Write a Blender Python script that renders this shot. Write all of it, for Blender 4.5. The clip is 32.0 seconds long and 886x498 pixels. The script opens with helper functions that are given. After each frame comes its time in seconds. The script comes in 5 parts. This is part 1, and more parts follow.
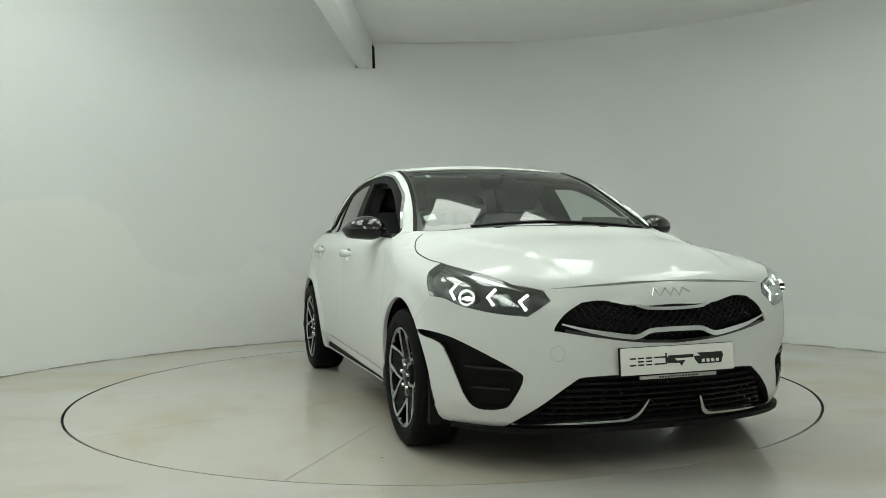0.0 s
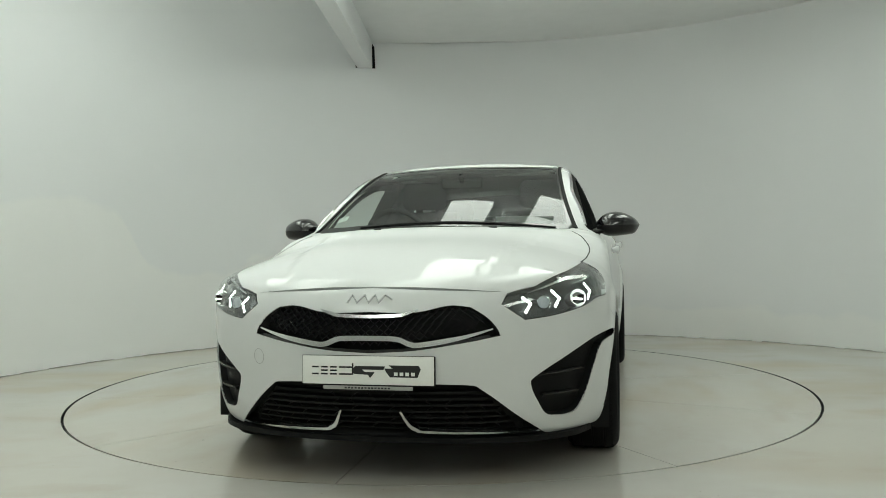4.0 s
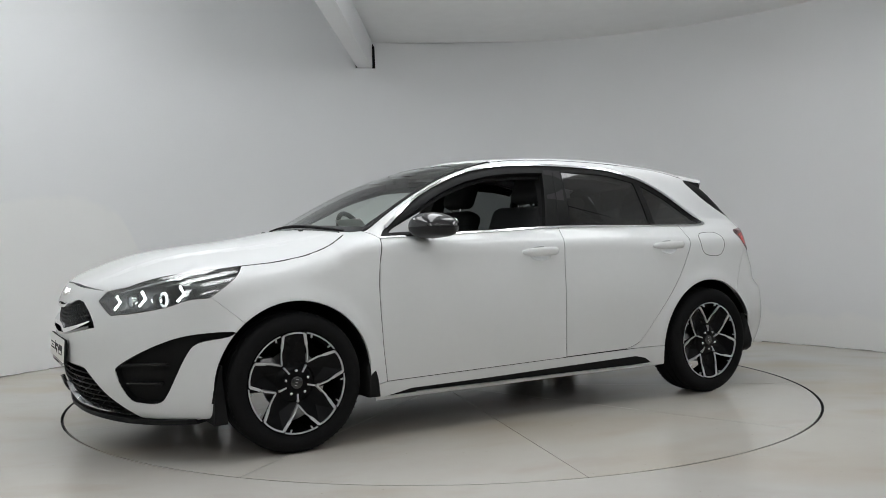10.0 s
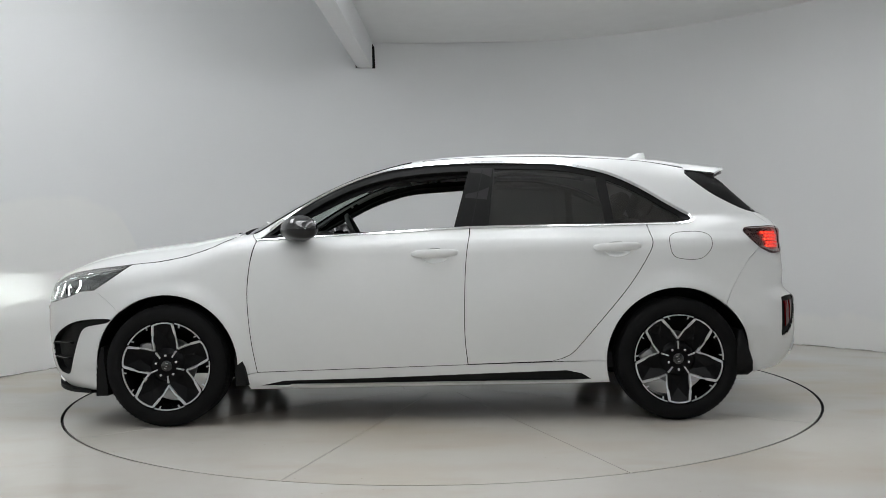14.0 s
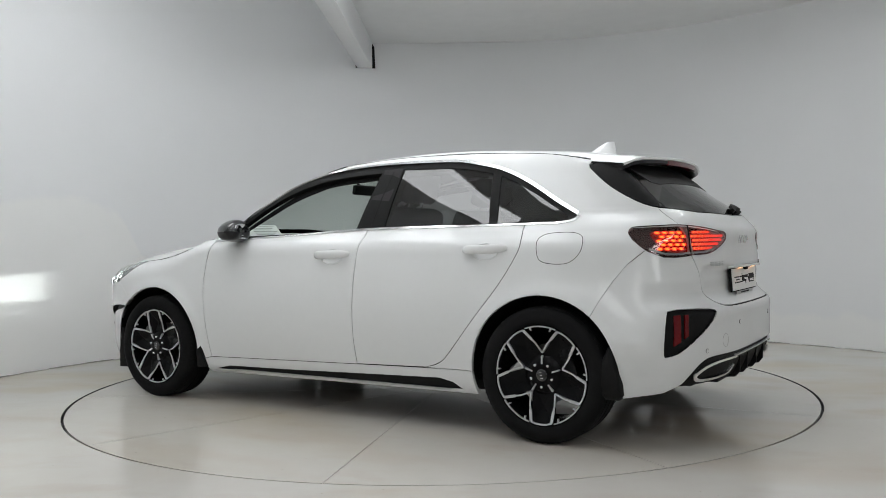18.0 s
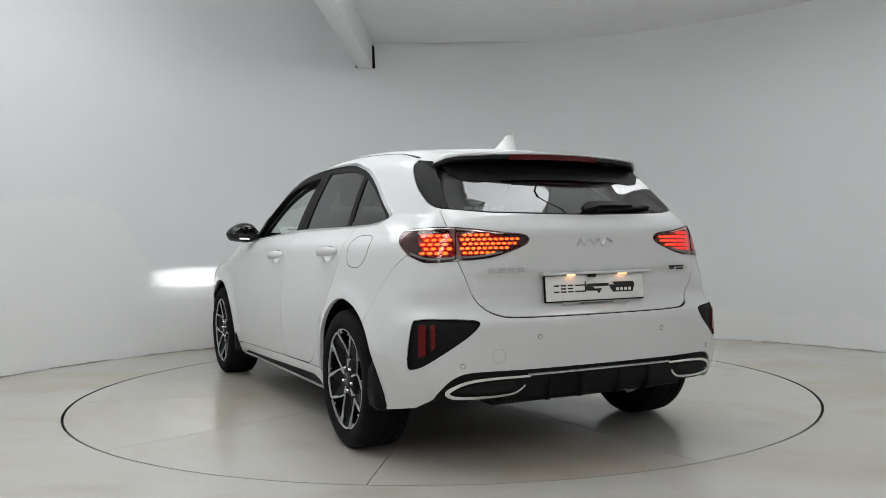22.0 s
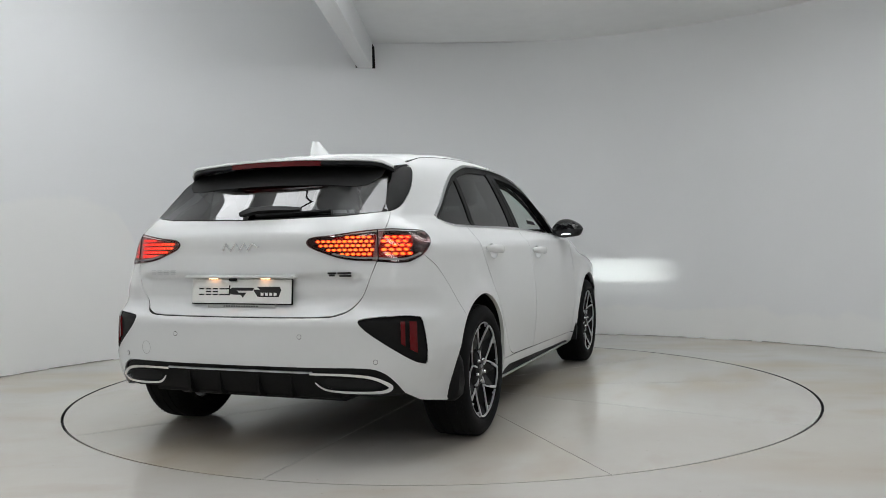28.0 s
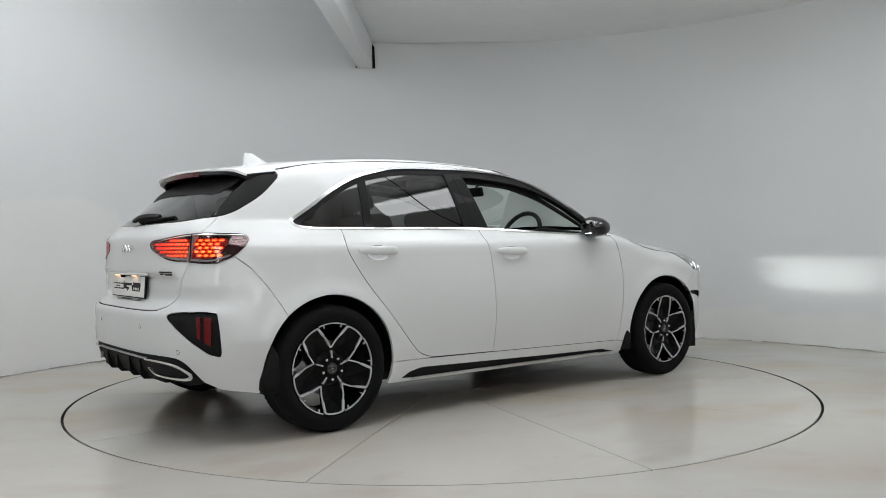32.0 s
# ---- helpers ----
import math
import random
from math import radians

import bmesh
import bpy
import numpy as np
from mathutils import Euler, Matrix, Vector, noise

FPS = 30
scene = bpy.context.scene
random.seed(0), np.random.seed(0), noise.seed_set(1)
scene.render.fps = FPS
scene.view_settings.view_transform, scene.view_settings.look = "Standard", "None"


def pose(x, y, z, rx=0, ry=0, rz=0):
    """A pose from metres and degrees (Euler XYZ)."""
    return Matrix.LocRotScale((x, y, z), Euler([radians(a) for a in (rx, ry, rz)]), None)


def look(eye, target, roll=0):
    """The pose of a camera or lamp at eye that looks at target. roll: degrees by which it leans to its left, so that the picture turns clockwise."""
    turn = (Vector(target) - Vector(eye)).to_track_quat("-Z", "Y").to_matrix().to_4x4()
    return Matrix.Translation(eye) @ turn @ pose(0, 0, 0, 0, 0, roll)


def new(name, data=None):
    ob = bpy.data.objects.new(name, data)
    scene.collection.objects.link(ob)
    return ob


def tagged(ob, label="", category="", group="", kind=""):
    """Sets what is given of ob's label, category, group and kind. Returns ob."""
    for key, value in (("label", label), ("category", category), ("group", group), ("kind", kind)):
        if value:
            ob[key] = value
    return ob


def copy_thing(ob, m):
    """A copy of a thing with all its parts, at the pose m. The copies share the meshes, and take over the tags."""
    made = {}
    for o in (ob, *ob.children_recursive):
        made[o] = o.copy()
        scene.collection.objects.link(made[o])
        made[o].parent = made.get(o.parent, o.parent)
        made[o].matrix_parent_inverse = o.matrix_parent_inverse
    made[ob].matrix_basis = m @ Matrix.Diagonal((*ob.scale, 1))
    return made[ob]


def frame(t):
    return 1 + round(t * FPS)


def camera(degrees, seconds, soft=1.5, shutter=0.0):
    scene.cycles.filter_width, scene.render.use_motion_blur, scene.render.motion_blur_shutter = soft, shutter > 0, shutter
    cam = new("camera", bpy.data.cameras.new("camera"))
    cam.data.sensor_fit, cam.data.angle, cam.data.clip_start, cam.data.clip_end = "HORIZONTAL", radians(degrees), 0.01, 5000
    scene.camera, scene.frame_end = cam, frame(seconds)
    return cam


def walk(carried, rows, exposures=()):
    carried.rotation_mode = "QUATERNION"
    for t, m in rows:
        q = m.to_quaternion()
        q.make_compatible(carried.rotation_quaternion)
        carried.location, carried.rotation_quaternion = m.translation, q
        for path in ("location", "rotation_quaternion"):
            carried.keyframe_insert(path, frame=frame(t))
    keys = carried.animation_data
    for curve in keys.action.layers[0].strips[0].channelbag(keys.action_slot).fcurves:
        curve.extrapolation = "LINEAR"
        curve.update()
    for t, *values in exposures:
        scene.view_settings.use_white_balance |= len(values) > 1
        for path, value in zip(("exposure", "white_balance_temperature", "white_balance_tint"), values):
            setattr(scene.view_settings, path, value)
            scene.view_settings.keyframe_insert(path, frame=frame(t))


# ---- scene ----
cam = camera(55.5, 32.0, soft=0.7)
EYE = (0.0, -5.501, 0.935)
STAND = look(EYE, (0.01633, -0.50154, 0.89722), -0.903)
walk(cam, [(0, STAND), (32, STAND)], exposures=[(0, 0, 6650, -7), (6.4, 0, 6650, -7), (7.5, 0, 6320, 9), (32, 0, 6320, 9)])

# world and lamps
world = bpy.data.worlds.new("world")
scene.world = world
world.use_nodes = True
world.node_tree.nodes["Background"].inputs[0].default_value = (.8, .85, .9, 1)
world.node_tree.nodes["Background"].inputs[1].default_value = .05


# ---- materials ----
def shader(name, colour, rough=.5, metal=0.0, coat=0.0, grain=0, amount=.1, bump_scale=0, bump_height=.0, emit=None, power=0.0, spec=.5, trans=0.0, alpha=1.0, rough_var=0.0):
    """A Principled material; grain: size of the mottling in cycles a metre."""
    m = bpy.data.materials.new(name)
    m.use_nodes = True
    n, ln = m.node_tree.nodes, m.node_tree.links
    b = n["Principled BSDF"]
    b.inputs["Base Color"].default_value = (*colour, 1)
    b.inputs["Roughness"].default_value = rough
    b.inputs["Metallic"].default_value = metal
    b.inputs["Coat Weight"].default_value = coat
    b.inputs["Coat Roughness"].default_value = .03
    b.inputs["Specular IOR Level"].default_value = spec
    b.inputs["Transmission Weight"].default_value = trans
    b.inputs["Alpha"].default_value = alpha
    if emit:
        b.inputs["Emission Color"].default_value = (*emit, 1)
        b.inputs["Emission Strength"].default_value = power
    if grain or bump_scale:
        co = n.new("ShaderNodeTexCoord")
    if grain:
        t1, t2 = n.new("ShaderNodeTexNoise"), n.new("ShaderNodeTexNoise")
        t1.inputs["Scale"].default_value, t2.inputs["Scale"].default_value = grain, grain * 9
        t1.inputs["Detail"].default_value = t2.inputs["Detail"].default_value = 5
        ln.new(co.outputs["Object"], t1.inputs["Vector"])
        ln.new(co.outputs["Object"], t2.inputs["Vector"])
        mx = n.new("ShaderNodeMath")
        mx.operation = "ADD"
        ln.new(t1.outputs[0], mx.inputs[0])
        ln.new(t2.outputs[0], mx.inputs[1])
        r = n.new("ShaderNodeMapRange")
        r.inputs[1].default_value, r.inputs[2].default_value = .6, 1.4
        r.inputs[3].default_value, r.inputs[4].default_value = 1 - amount, 1 + amount
        ln.new(mx.outputs[0], r.inputs[0])
        c = n.new("ShaderNodeMix")
        c.data_type, c.blend_type = "RGBA", "MULTIPLY"
        c.inputs[0].default_value = 1
        c.inputs[6].default_value = (*colour, 1)
        ln.new(r.outputs[0], c.inputs[7])
        ln.new(c.outputs[2], b.inputs["Base Color"])
        if rough_var:
            r2 = n.new("ShaderNodeMapRange")
            r2.inputs[1].default_value, r2.inputs[2].default_value = .6, 1.4
            r2.inputs[3].default_value, r2.inputs[4].default_value = rough - rough_var, rough + rough_var
            ln.new(mx.outputs[0], r2.inputs[0])
            ln.new(r2.outputs[0], b.inputs["Roughness"])
    if bump_scale:
        t3, bp = n.new("ShaderNodeTexNoise"), n.new("ShaderNodeBump")
        t3.inputs["Scale"].default_value, t3.inputs["Detail"].default_value = bump_scale, 4
        bp.inputs["Strength"].default_value, bp.inputs["Distance"].default_value = 1, bump_height
        ln.new(co.outputs["Object"], t3.inputs["Vector"])
        ln.new(t3.outputs[0], bp.inputs["Height"])
        ln.new(bp.outputs[0], b.inputs["Normal"])
    return m


def painted_wall():
    """White wall paint with a paler, freshly rolled patch low down, ragged at its upper edge."""
    m = shader("painted_wall", (.62, .63, .635), .6, bump_scale=60, bump_height=.0004)
    n, ln = m.node_tree.nodes, m.node_tree.links
    b = n["Principled BSDF"]
    co, sep = n.new("ShaderNodeTexCoord"), n.new("ShaderNodeSeparateXYZ")
    ln.new(co.outputs["Object"], sep.inputs[0])
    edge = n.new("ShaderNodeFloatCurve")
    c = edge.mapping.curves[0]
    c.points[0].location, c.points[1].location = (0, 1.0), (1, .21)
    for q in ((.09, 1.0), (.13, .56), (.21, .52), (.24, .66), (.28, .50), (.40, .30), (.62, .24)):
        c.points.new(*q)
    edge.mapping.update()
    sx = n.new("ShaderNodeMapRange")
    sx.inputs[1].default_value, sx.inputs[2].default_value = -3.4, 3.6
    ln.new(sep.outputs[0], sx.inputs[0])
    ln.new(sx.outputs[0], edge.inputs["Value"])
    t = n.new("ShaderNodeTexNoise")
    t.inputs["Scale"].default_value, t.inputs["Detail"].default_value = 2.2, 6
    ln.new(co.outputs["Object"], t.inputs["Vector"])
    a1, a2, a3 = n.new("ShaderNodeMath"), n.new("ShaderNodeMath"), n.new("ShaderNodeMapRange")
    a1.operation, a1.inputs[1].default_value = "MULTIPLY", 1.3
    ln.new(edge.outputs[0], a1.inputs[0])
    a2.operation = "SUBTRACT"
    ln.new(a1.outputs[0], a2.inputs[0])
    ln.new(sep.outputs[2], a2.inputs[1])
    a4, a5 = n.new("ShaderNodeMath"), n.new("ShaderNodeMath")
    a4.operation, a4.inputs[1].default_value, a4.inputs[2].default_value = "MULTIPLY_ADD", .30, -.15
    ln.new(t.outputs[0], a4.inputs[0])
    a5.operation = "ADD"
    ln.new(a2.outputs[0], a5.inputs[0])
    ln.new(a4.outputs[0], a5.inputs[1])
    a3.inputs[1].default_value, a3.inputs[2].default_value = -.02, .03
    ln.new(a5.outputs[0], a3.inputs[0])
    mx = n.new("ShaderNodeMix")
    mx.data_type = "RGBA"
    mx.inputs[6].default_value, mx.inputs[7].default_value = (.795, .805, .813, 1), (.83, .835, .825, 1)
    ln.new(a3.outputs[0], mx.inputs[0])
    t2, r2, m2 = n.new("ShaderNodeTexNoise"), n.new("ShaderNodeMapRange"), n.new("ShaderNodeMix")
    t2.inputs["Scale"].default_value, t2.inputs["Detail"].default_value = 1.1, 8
    ln.new(co.outputs["Object"], t2.inputs["Vector"])
    r2.inputs[3].default_value, r2.inputs[4].default_value = .96, 1.03
    ln.new(t2.outputs[0], r2.inputs[0])
    m2.data_type, m2.blend_type = "RGBA", "MULTIPLY"
    m2.inputs[0].default_value = 1
    ln.new(mx.outputs[2], m2.inputs[6])
    ln.new(r2.outputs[0], m2.inputs[7])
    ln.new(m2.outputs[2], b.inputs["Base Color"])
    return m


def painted_floor():
    """Pale floor paint, glossy, with warm tyre scuffs, dull patches and dark specks."""
    m = shader("painted_floor", (.55, .545, .52), .22)
    n, ln = m.node_tree.nodes, m.node_tree.links
    b = n["Principled BSDF"]
    co = n.new("ShaderNodeTexCoord")

    def noise_node(scale, detail=5, stretch=None):
        t = n.new("ShaderNodeTexNoise")
        t.inputs["Scale"].default_value, t.inputs["Detail"].default_value = scale, detail
        if stretch:
            mp = n.new("ShaderNodeMapping")
            mp.inputs["Scale"].default_value = stretch
            ln.new(co.outputs["Object"], mp.inputs[0])
            ln.new(mp.outputs[0], t.inputs["Vector"])
        else:
            ln.new(co.outputs["Object"], t.inputs["Vector"])
        return t.outputs[0]

    def ramp(src, a, c, lo, hi):
        r = n.new("ShaderNodeMapRange")
        r.inputs[1].default_value, r.inputs[2].default_value, r.inputs[3].default_value, r.inputs[4].default_value = a, c, lo, hi
        ln.new(src, r.inputs[0])
        return r.outputs[0]

    def blend(fac, a, c):
        x = n.new("ShaderNodeMix")
        x.data_type = "RGBA"
        ln.new(fac, x.inputs[0])
        for k, v in ((6, a), (7, c)):
            if isinstance(v, tuple):
                x.inputs[k].default_value = (*v, 1)
            else:
                ln.new(v, x.inputs[k])
        return x.outputs[2]
    base = blend(ramp(noise_node(.7), .35, .7, 0, 1), (.53, .515, .485), (.49, .46, .41))
    scuff = blend(ramp(noise_node(.9, 3, (.5, 1.3, 1)), .45, .74, 0, .82), base, (.45, .375, .28))
    smear = blend(ramp(noise_node(1.9, 6, (.75, 1.5, 1)), .55, .78, 0, .42), scuff, (.40, .33, .25))
    worn = blend(ramp(noise_node(6.0, 3), .45, .95, 0, .12), smear, (.36, .33, .29))
    fine = n.new("ShaderNodeTexVoronoi")
    fine.inputs["Scale"].default_value = 11.0
    ln.new(co.outputs["Object"], fine.inputs["Vector"])
    worn = blend(ramp(fine.outputs["Distance"], .02, .05, .45, 0), worn, (.20, .18, .15))
    v = n.new("ShaderNodeTexVoronoi")
    v.inputs["Scale"].default_value = 2.6
    ln.new(co.outputs["Object"], v.inputs["Vector"])
    speck = blend(ramp(v.outputs["Distance"], .008, .020, .75, 0), worn, (.05, .045, .04))
    ln.new(speck, b.inputs["Base Color"])
    ln.new(ramp(noise_node(1.5, 2), .3, .75, .14, .22), b.inputs["Roughness"])
    return m


PAINT = shader("white_paint", (.69, .70, .70), .5, coat=.62, grain=3, amount=.012, spec=.0)
GLOSS_BLACK = shader("gloss_black", (.008, .008, .009), .08, coat=.6)
BLACK_PLASTIC = shader("black_plastic", (.007, .007, .007), .6, spec=.16, grain=30, amount=.2, bump_scale=900, bump_height=.0004)
DARK = shader("dark_void", (.004, .004, .004), .9)
RUBBER = shader("tyre_rubber", (.006, .006, .0063), .8, spec=.14, grain=14, amount=.25, bump_scale=300, bump_height=.0005)
CHROME = shader("bright_trim", (.75, .76, .77), .16, metal=1.0, grain=20, amount=.05)
ALLOY = shader("machined_alloy", (.56, .57, .58), .40, metal=.75, grain=40, amount=.08)
RIM_BLACK = shader("black_alloy", (.004, .004, .0045), .25, coat=.0, spec=.10, grain=20, amount=.15)
STEEL = shader("brake_steel", (.30, .30, .30), .38, metal=1.0, grain=60, amount=.2)


def glazing(name, tint, gloss=1.0):
    """A pane: light passes straight through, tinted, and mirrors by Fresnel."""
    m = bpy.data.materials.new(name)
    m.use_nodes = True
    n, ln = m.node_tree.nodes, m.node_tree.links
    n.remove(n["Principled BSDF"])
    t, g, f, mx = n.new("ShaderNodeBsdfTransparent"), n.new("ShaderNodeBsdfGlossy"), n.new("ShaderNodeLayerWeight"), n.new("ShaderNodeMixShader")
    t.inputs[0].default_value = (*tint, 1)
    g.inputs["Roughness"].default_value = 0
    g.inputs[0].default_value = (gloss, gloss, gloss, 1)
    pw, ma = n.new("ShaderNodeMath"), n.new("ShaderNodeMath")
    pw.operation, ma.operation = "POWER", "MULTIPLY_ADD"
    pw.inputs[1].default_value = 5
    ma.inputs[1].default_value, ma.inputs[2].default_value = .925, .075
    ln.new(f.outputs["Facing"], pw.inputs[0])
    ln.new(pw.outputs[0], ma.inputs[0])
    ln.new(ma.outputs[0], mx.inputs[0])
    ln.new(t.outputs[0], mx.inputs[1])
    ln.new(g.outputs[0], mx.inputs[2])
    ln.new(mx.outputs[0], n["Material Output"].inputs[0])
    return m


GLASS = glazing("clear_glass", (.66, .73, .69))
CLEAR = glazing("side_glass", (.93, .95, .94))
LENS_RED = glazing("smoked_red_lens", (.80, .66, .66), .55)
TINT = glazing("tinted_glass", (.12, .13, .128))
MIRROR = shader("silvered_glass", (.85, .86, .87), .02, metal=1.0)
LAMP_DARK = shader("lamp_housing", (.014, .014, .015), .28, metal=.35, grain=30, amount=.2)
LAMP_SMOKE = shader("smoked_lens", (.018, .008, .009), .08, coat=1.0)
GREY_TRIM = shader("grey_lens_edge", (.16, .15, .15), .25, coat=.5)
PLATE = shader("plate_white", (.84, .84, .81), .4, grain=12, amount=.03)
PLATE_GREY = shader("plate_strip", (.38, .38, .37), .4)
TAIL_CELL = shader("tail_cell", (.5, .02, .01), .3, emit=(1.0, .020, .012), power=1.1)
TAIL_CORE = shader("tail_core", (.6, .1, .02), .3, emit=(1.0, .23, .025), power=5.0)
TAIL_BED = shader("tail_bed", (.12, .004, .004), .25, emit=(1.0, .01, .006), power=.16, coat=.6)
LED_SOFT = shader("projector_glow", (.5, .5, .55), .05, emit=(.85, .92, 1.0), power=.12)
BEAM_RING = shader("beam_lens_glow", (.8, .8, .8), .1, emit=(.95, .98, 1.0), power=1.1)
BEAM = shader("beam_glow", (.9, .9, .9), .5, emit=(1.0, 1.0, .97), power=70000.0)
BEAM_SPREAD = shader("beam_spread_glow", (.9, .9, .9), .5, emit=(1.0, 1.0, .97), power=9000.0)
GRILLE = shader("grille_black", (.007, .007, .008), .35, spec=.2, grain=30, amount=.2)
BLACK_SATIN = shader("satin_black", (.010, .010, .011), .28, grain=20, amount=.1, spec=.35)
SEAM_LIGHT = shader("fine_gap", (.35, .35, .35), .6)
CLOTH = shader("dark_cloth", (.015, .015, .016), .85, grain=60, amount=.3, bump_scale=500, bump_height=.001)
LINER = shader("grey_headlining", (.11, .11, .105), .9, grain=40, amount=.1)
WALL = painted_wall()
CEILING = shader("painted_ceiling", (.85, .86, .86), .7, grain=.8, amount=.03)
FLOOR = painted_floor()
PANEL_LIGHT = shader("lamp_diffuser", (.9, .9, .9), .5, emit=(1.0, 1.0, 1.0), power=4.5)
WHITE_PLASTIC = shader("white_plastic", (.8, .8, .78), .3, grain=10, amount=.03)
PAPER = shader("paper", (.82, .83, .82), .8, grain=8, amount=.03)
RED_LENS = shader("red_lens", (.11, .003, .005), .22, coat=.2, spec=.3)
LED_WHITE = shader("headlamp_led", (.9, .9, .9), .3, emit=(.95, .98, 1.0), power=7.0)
WARM_GLOW = shader("plate_lamp", (.9, .6, .4), .3, emit=(1.0, .48, .22), power=4.0)
SEAM = shader("seam_black", (.02, .02, .02), .8)
JOINT = shader("crumbled_joint", (.22, .21, .19), .9, grain=30, amount=.5)


# ---- the car's form: smooth functions of place, x forward, y to its left, z up ----
def spl(keys):
    """A smooth curve (natural cubic) through pairs of (place, value)."""
    k = np.array(keys, float)
    x, v, n = k[:, 0], k[:, 1], len(k)
    h = np.diff(x)
    A, b = np.eye(n), np.zeros(n)
    for i in range(1, n - 1):
        A[i, i - 1:i + 2] = h[i - 1], 2 * (h[i - 1] + h[i]), h[i]
        b[i] = 6 * ((v[i + 1] - v[i]) / h[i] - (v[i] - v[i - 1]) / h[i - 1])
    m = np.linalg.solve(A, b)

    def curve(q):
        q = np.clip(q, x[0], x[-1])
        i = np.clip(np.searchsorted(x, q) - 1, 0, n - 2)
        a, c, w = x[i + 1] - q, q - x[i], h[i]
        return (m[i] * a ** 3 + m[i + 1] * c ** 3) / (6 * w) + (v[i] / w - m[i] * w / 6) * a + (v[i + 1] / w - m[i + 1] * w / 6) * c
    return curve


def smax(a, b, k):
    return np.maximum(a, b) + np.maximum(k - np.abs(a - b), 0) ** 2 / (4 * k)


def bump(q, c, w):
    return np.exp(-((q - c) / w) ** 2)


plan_width = spl([(-2.2, .80), (-1.9, .862), (-1.325, .886), (-.7, .878), (.2, .876), (.9, .88), (1.325, .886), (1.7, .868), (2.2, .77)])
flank = spl([(.12, -.075), (.2, -.042), (.28, -.021), (.4, -.006), (.55, .004), (.68, 0), (.8, -.013), (.87, -.022), (.922, -.033), (.940, -.043), (.958, -.060), (1.0, -.098), (1.05, -.145), (1.12, -.20)])
hood_line = spl([(.5, 1.075), (.9, 1.035), (1.1, 1.006), (1.24, .98), (1.57, .938), (1.9, .870), (2.06, .806), (2.16, .755), (2.26, .66)])
belt_line = spl([(-2.3, 1.06), (-1.5, 1.06), (-.3, 1.035), (.5, 1.01), (.9, 1.0)])
nose_line = spl([(.12, 2.068), (.2, 2.128), (.28, 2.173), (.4, 2.193), (.52, 2.202), (.62, 2.198), (.7, 2.183), (.76, 2.158), (.85, 2.108), (1.1, 1.988)])
tail_line = spl([(.12, 1.919), (.22, 1.999), (.32, 2.064), (.45, 2.089), (.58, 2.091), (.615, 2.084), (.64, 2.057), (.66, 2.037), (.72, 2.027), (.80, 2.033), (.92, 2.032), (.985, 2.029), (1.02, 2.007), (1.06, 1.974), (1.1, 1.929), (1.2, 1.819)])
plate_dip = spl([(.60, 0), (.655, 0), (.70, .012), (.772, .022), (.786, .021), (.797, .004), (.805, 0), (.9, 0)])
roof_line = spl([(-2.3, .82), (-2.04, 1.03), (-1.915, 1.115), (-1.775, 1.210), (-1.685, 1.278), (-1.6, 1.332), (-1.45, 1.382), (-1.2, 1.413), (-.9, 1.437), (-.5, 1.447), (-.15, 1.435),
                 (.03, 1.418), (.22, 1.380), (.405, 1.327), (.585, 1.256), (.76, 1.169), (.93, 1.076), (1.13, .955), (1.33, .84)])
cabin_width = spl([(-2.2, .575), (-1.9, .648), (-1.5, .706), (-1.0, .752), (-.4, .772), (.2, .772), (.6, .758), (.9, .735), (1.2, .70)])
tumble = spl([(.8, .06), (1.0, 0), (1.1, -.034), (1.2, -.076), (1.3, -.125), (1.38, -.17), (1.46, -.22)])


def arch_flare(x, z):
    f = 0
    for c in (1.325, -1.325):
        r = np.hypot(x - c, z - .317)
        f = f + .016 * bump(r, .37, .05) * (z > -.2)
    return f


def tail_taper(x, z):
    """The upper rear corner drawn in above the bumper."""
    u, v = np.clip((-x - 1.38) / .40, 0, 1.3), np.clip((z - .42) / .40, 0, 1)
    return .064 * u ** 1.4 * v * v * (3 - 2 * v) + .03 * np.minimum(u, 1) * np.clip((.48 - z) / .15, 0, 1)


def lower_form(x, y, z):
    a = np.abs(y)
    side = a - plan_width(x) - flank(z) - arch_flare(x, z) + tail_taper(x, z)
    front = np.clip((x - .7) / .4, 0, 1)
    lid = hood_line(x) - .085 * (a / .75) ** 3 * np.clip((x - .5) / .9, 0, 1) ** .5
    fold = (a - .565 + .20 * np.clip((x - 1.0) / 1.1, 0, 1)) / .035
    lid = lid - .009 * np.clip(fold, 0, 1) * np.clip((x - 1.0) / .25, 0, 1) * np.clip((2.14 - x) / .2, 0, 1)
    top = z - (front * lid + (1 - front) * belt_line(x))
    nose = x - nose_line(z) + .60 * a ** 2.72
    tail = -x - tail_line(z) + (.42 + .24 * np.clip((z - .75) / .2, 0, 1)) * a ** 4 + plate_dip(z) * np.clip((.60 - a) / .06, 0, 1)
    f = smax(side, top, .07)
    f = smax(f, nose, .13 - .07 * np.clip((z - .62) / .14, 0, 1))
    f = smax(f, tail, .09)
    return smax(f, .17 - z, .05)


def cabin_form(x, y, z):
    a = np.abs(y)
    side = a - cabin_width(x) - tumble(z)
    top = (z - roof_line(x + bend_of(x, a)) + .035 * (a / .6) ** 2) * .8
    back = -x - 1.99 + .5 * a ** 4
    return smax(smax(smax(side, top, .075 - .045 * np.clip((x + .1) / .4, 0, 1)), .98 - z, .02), back, .03)


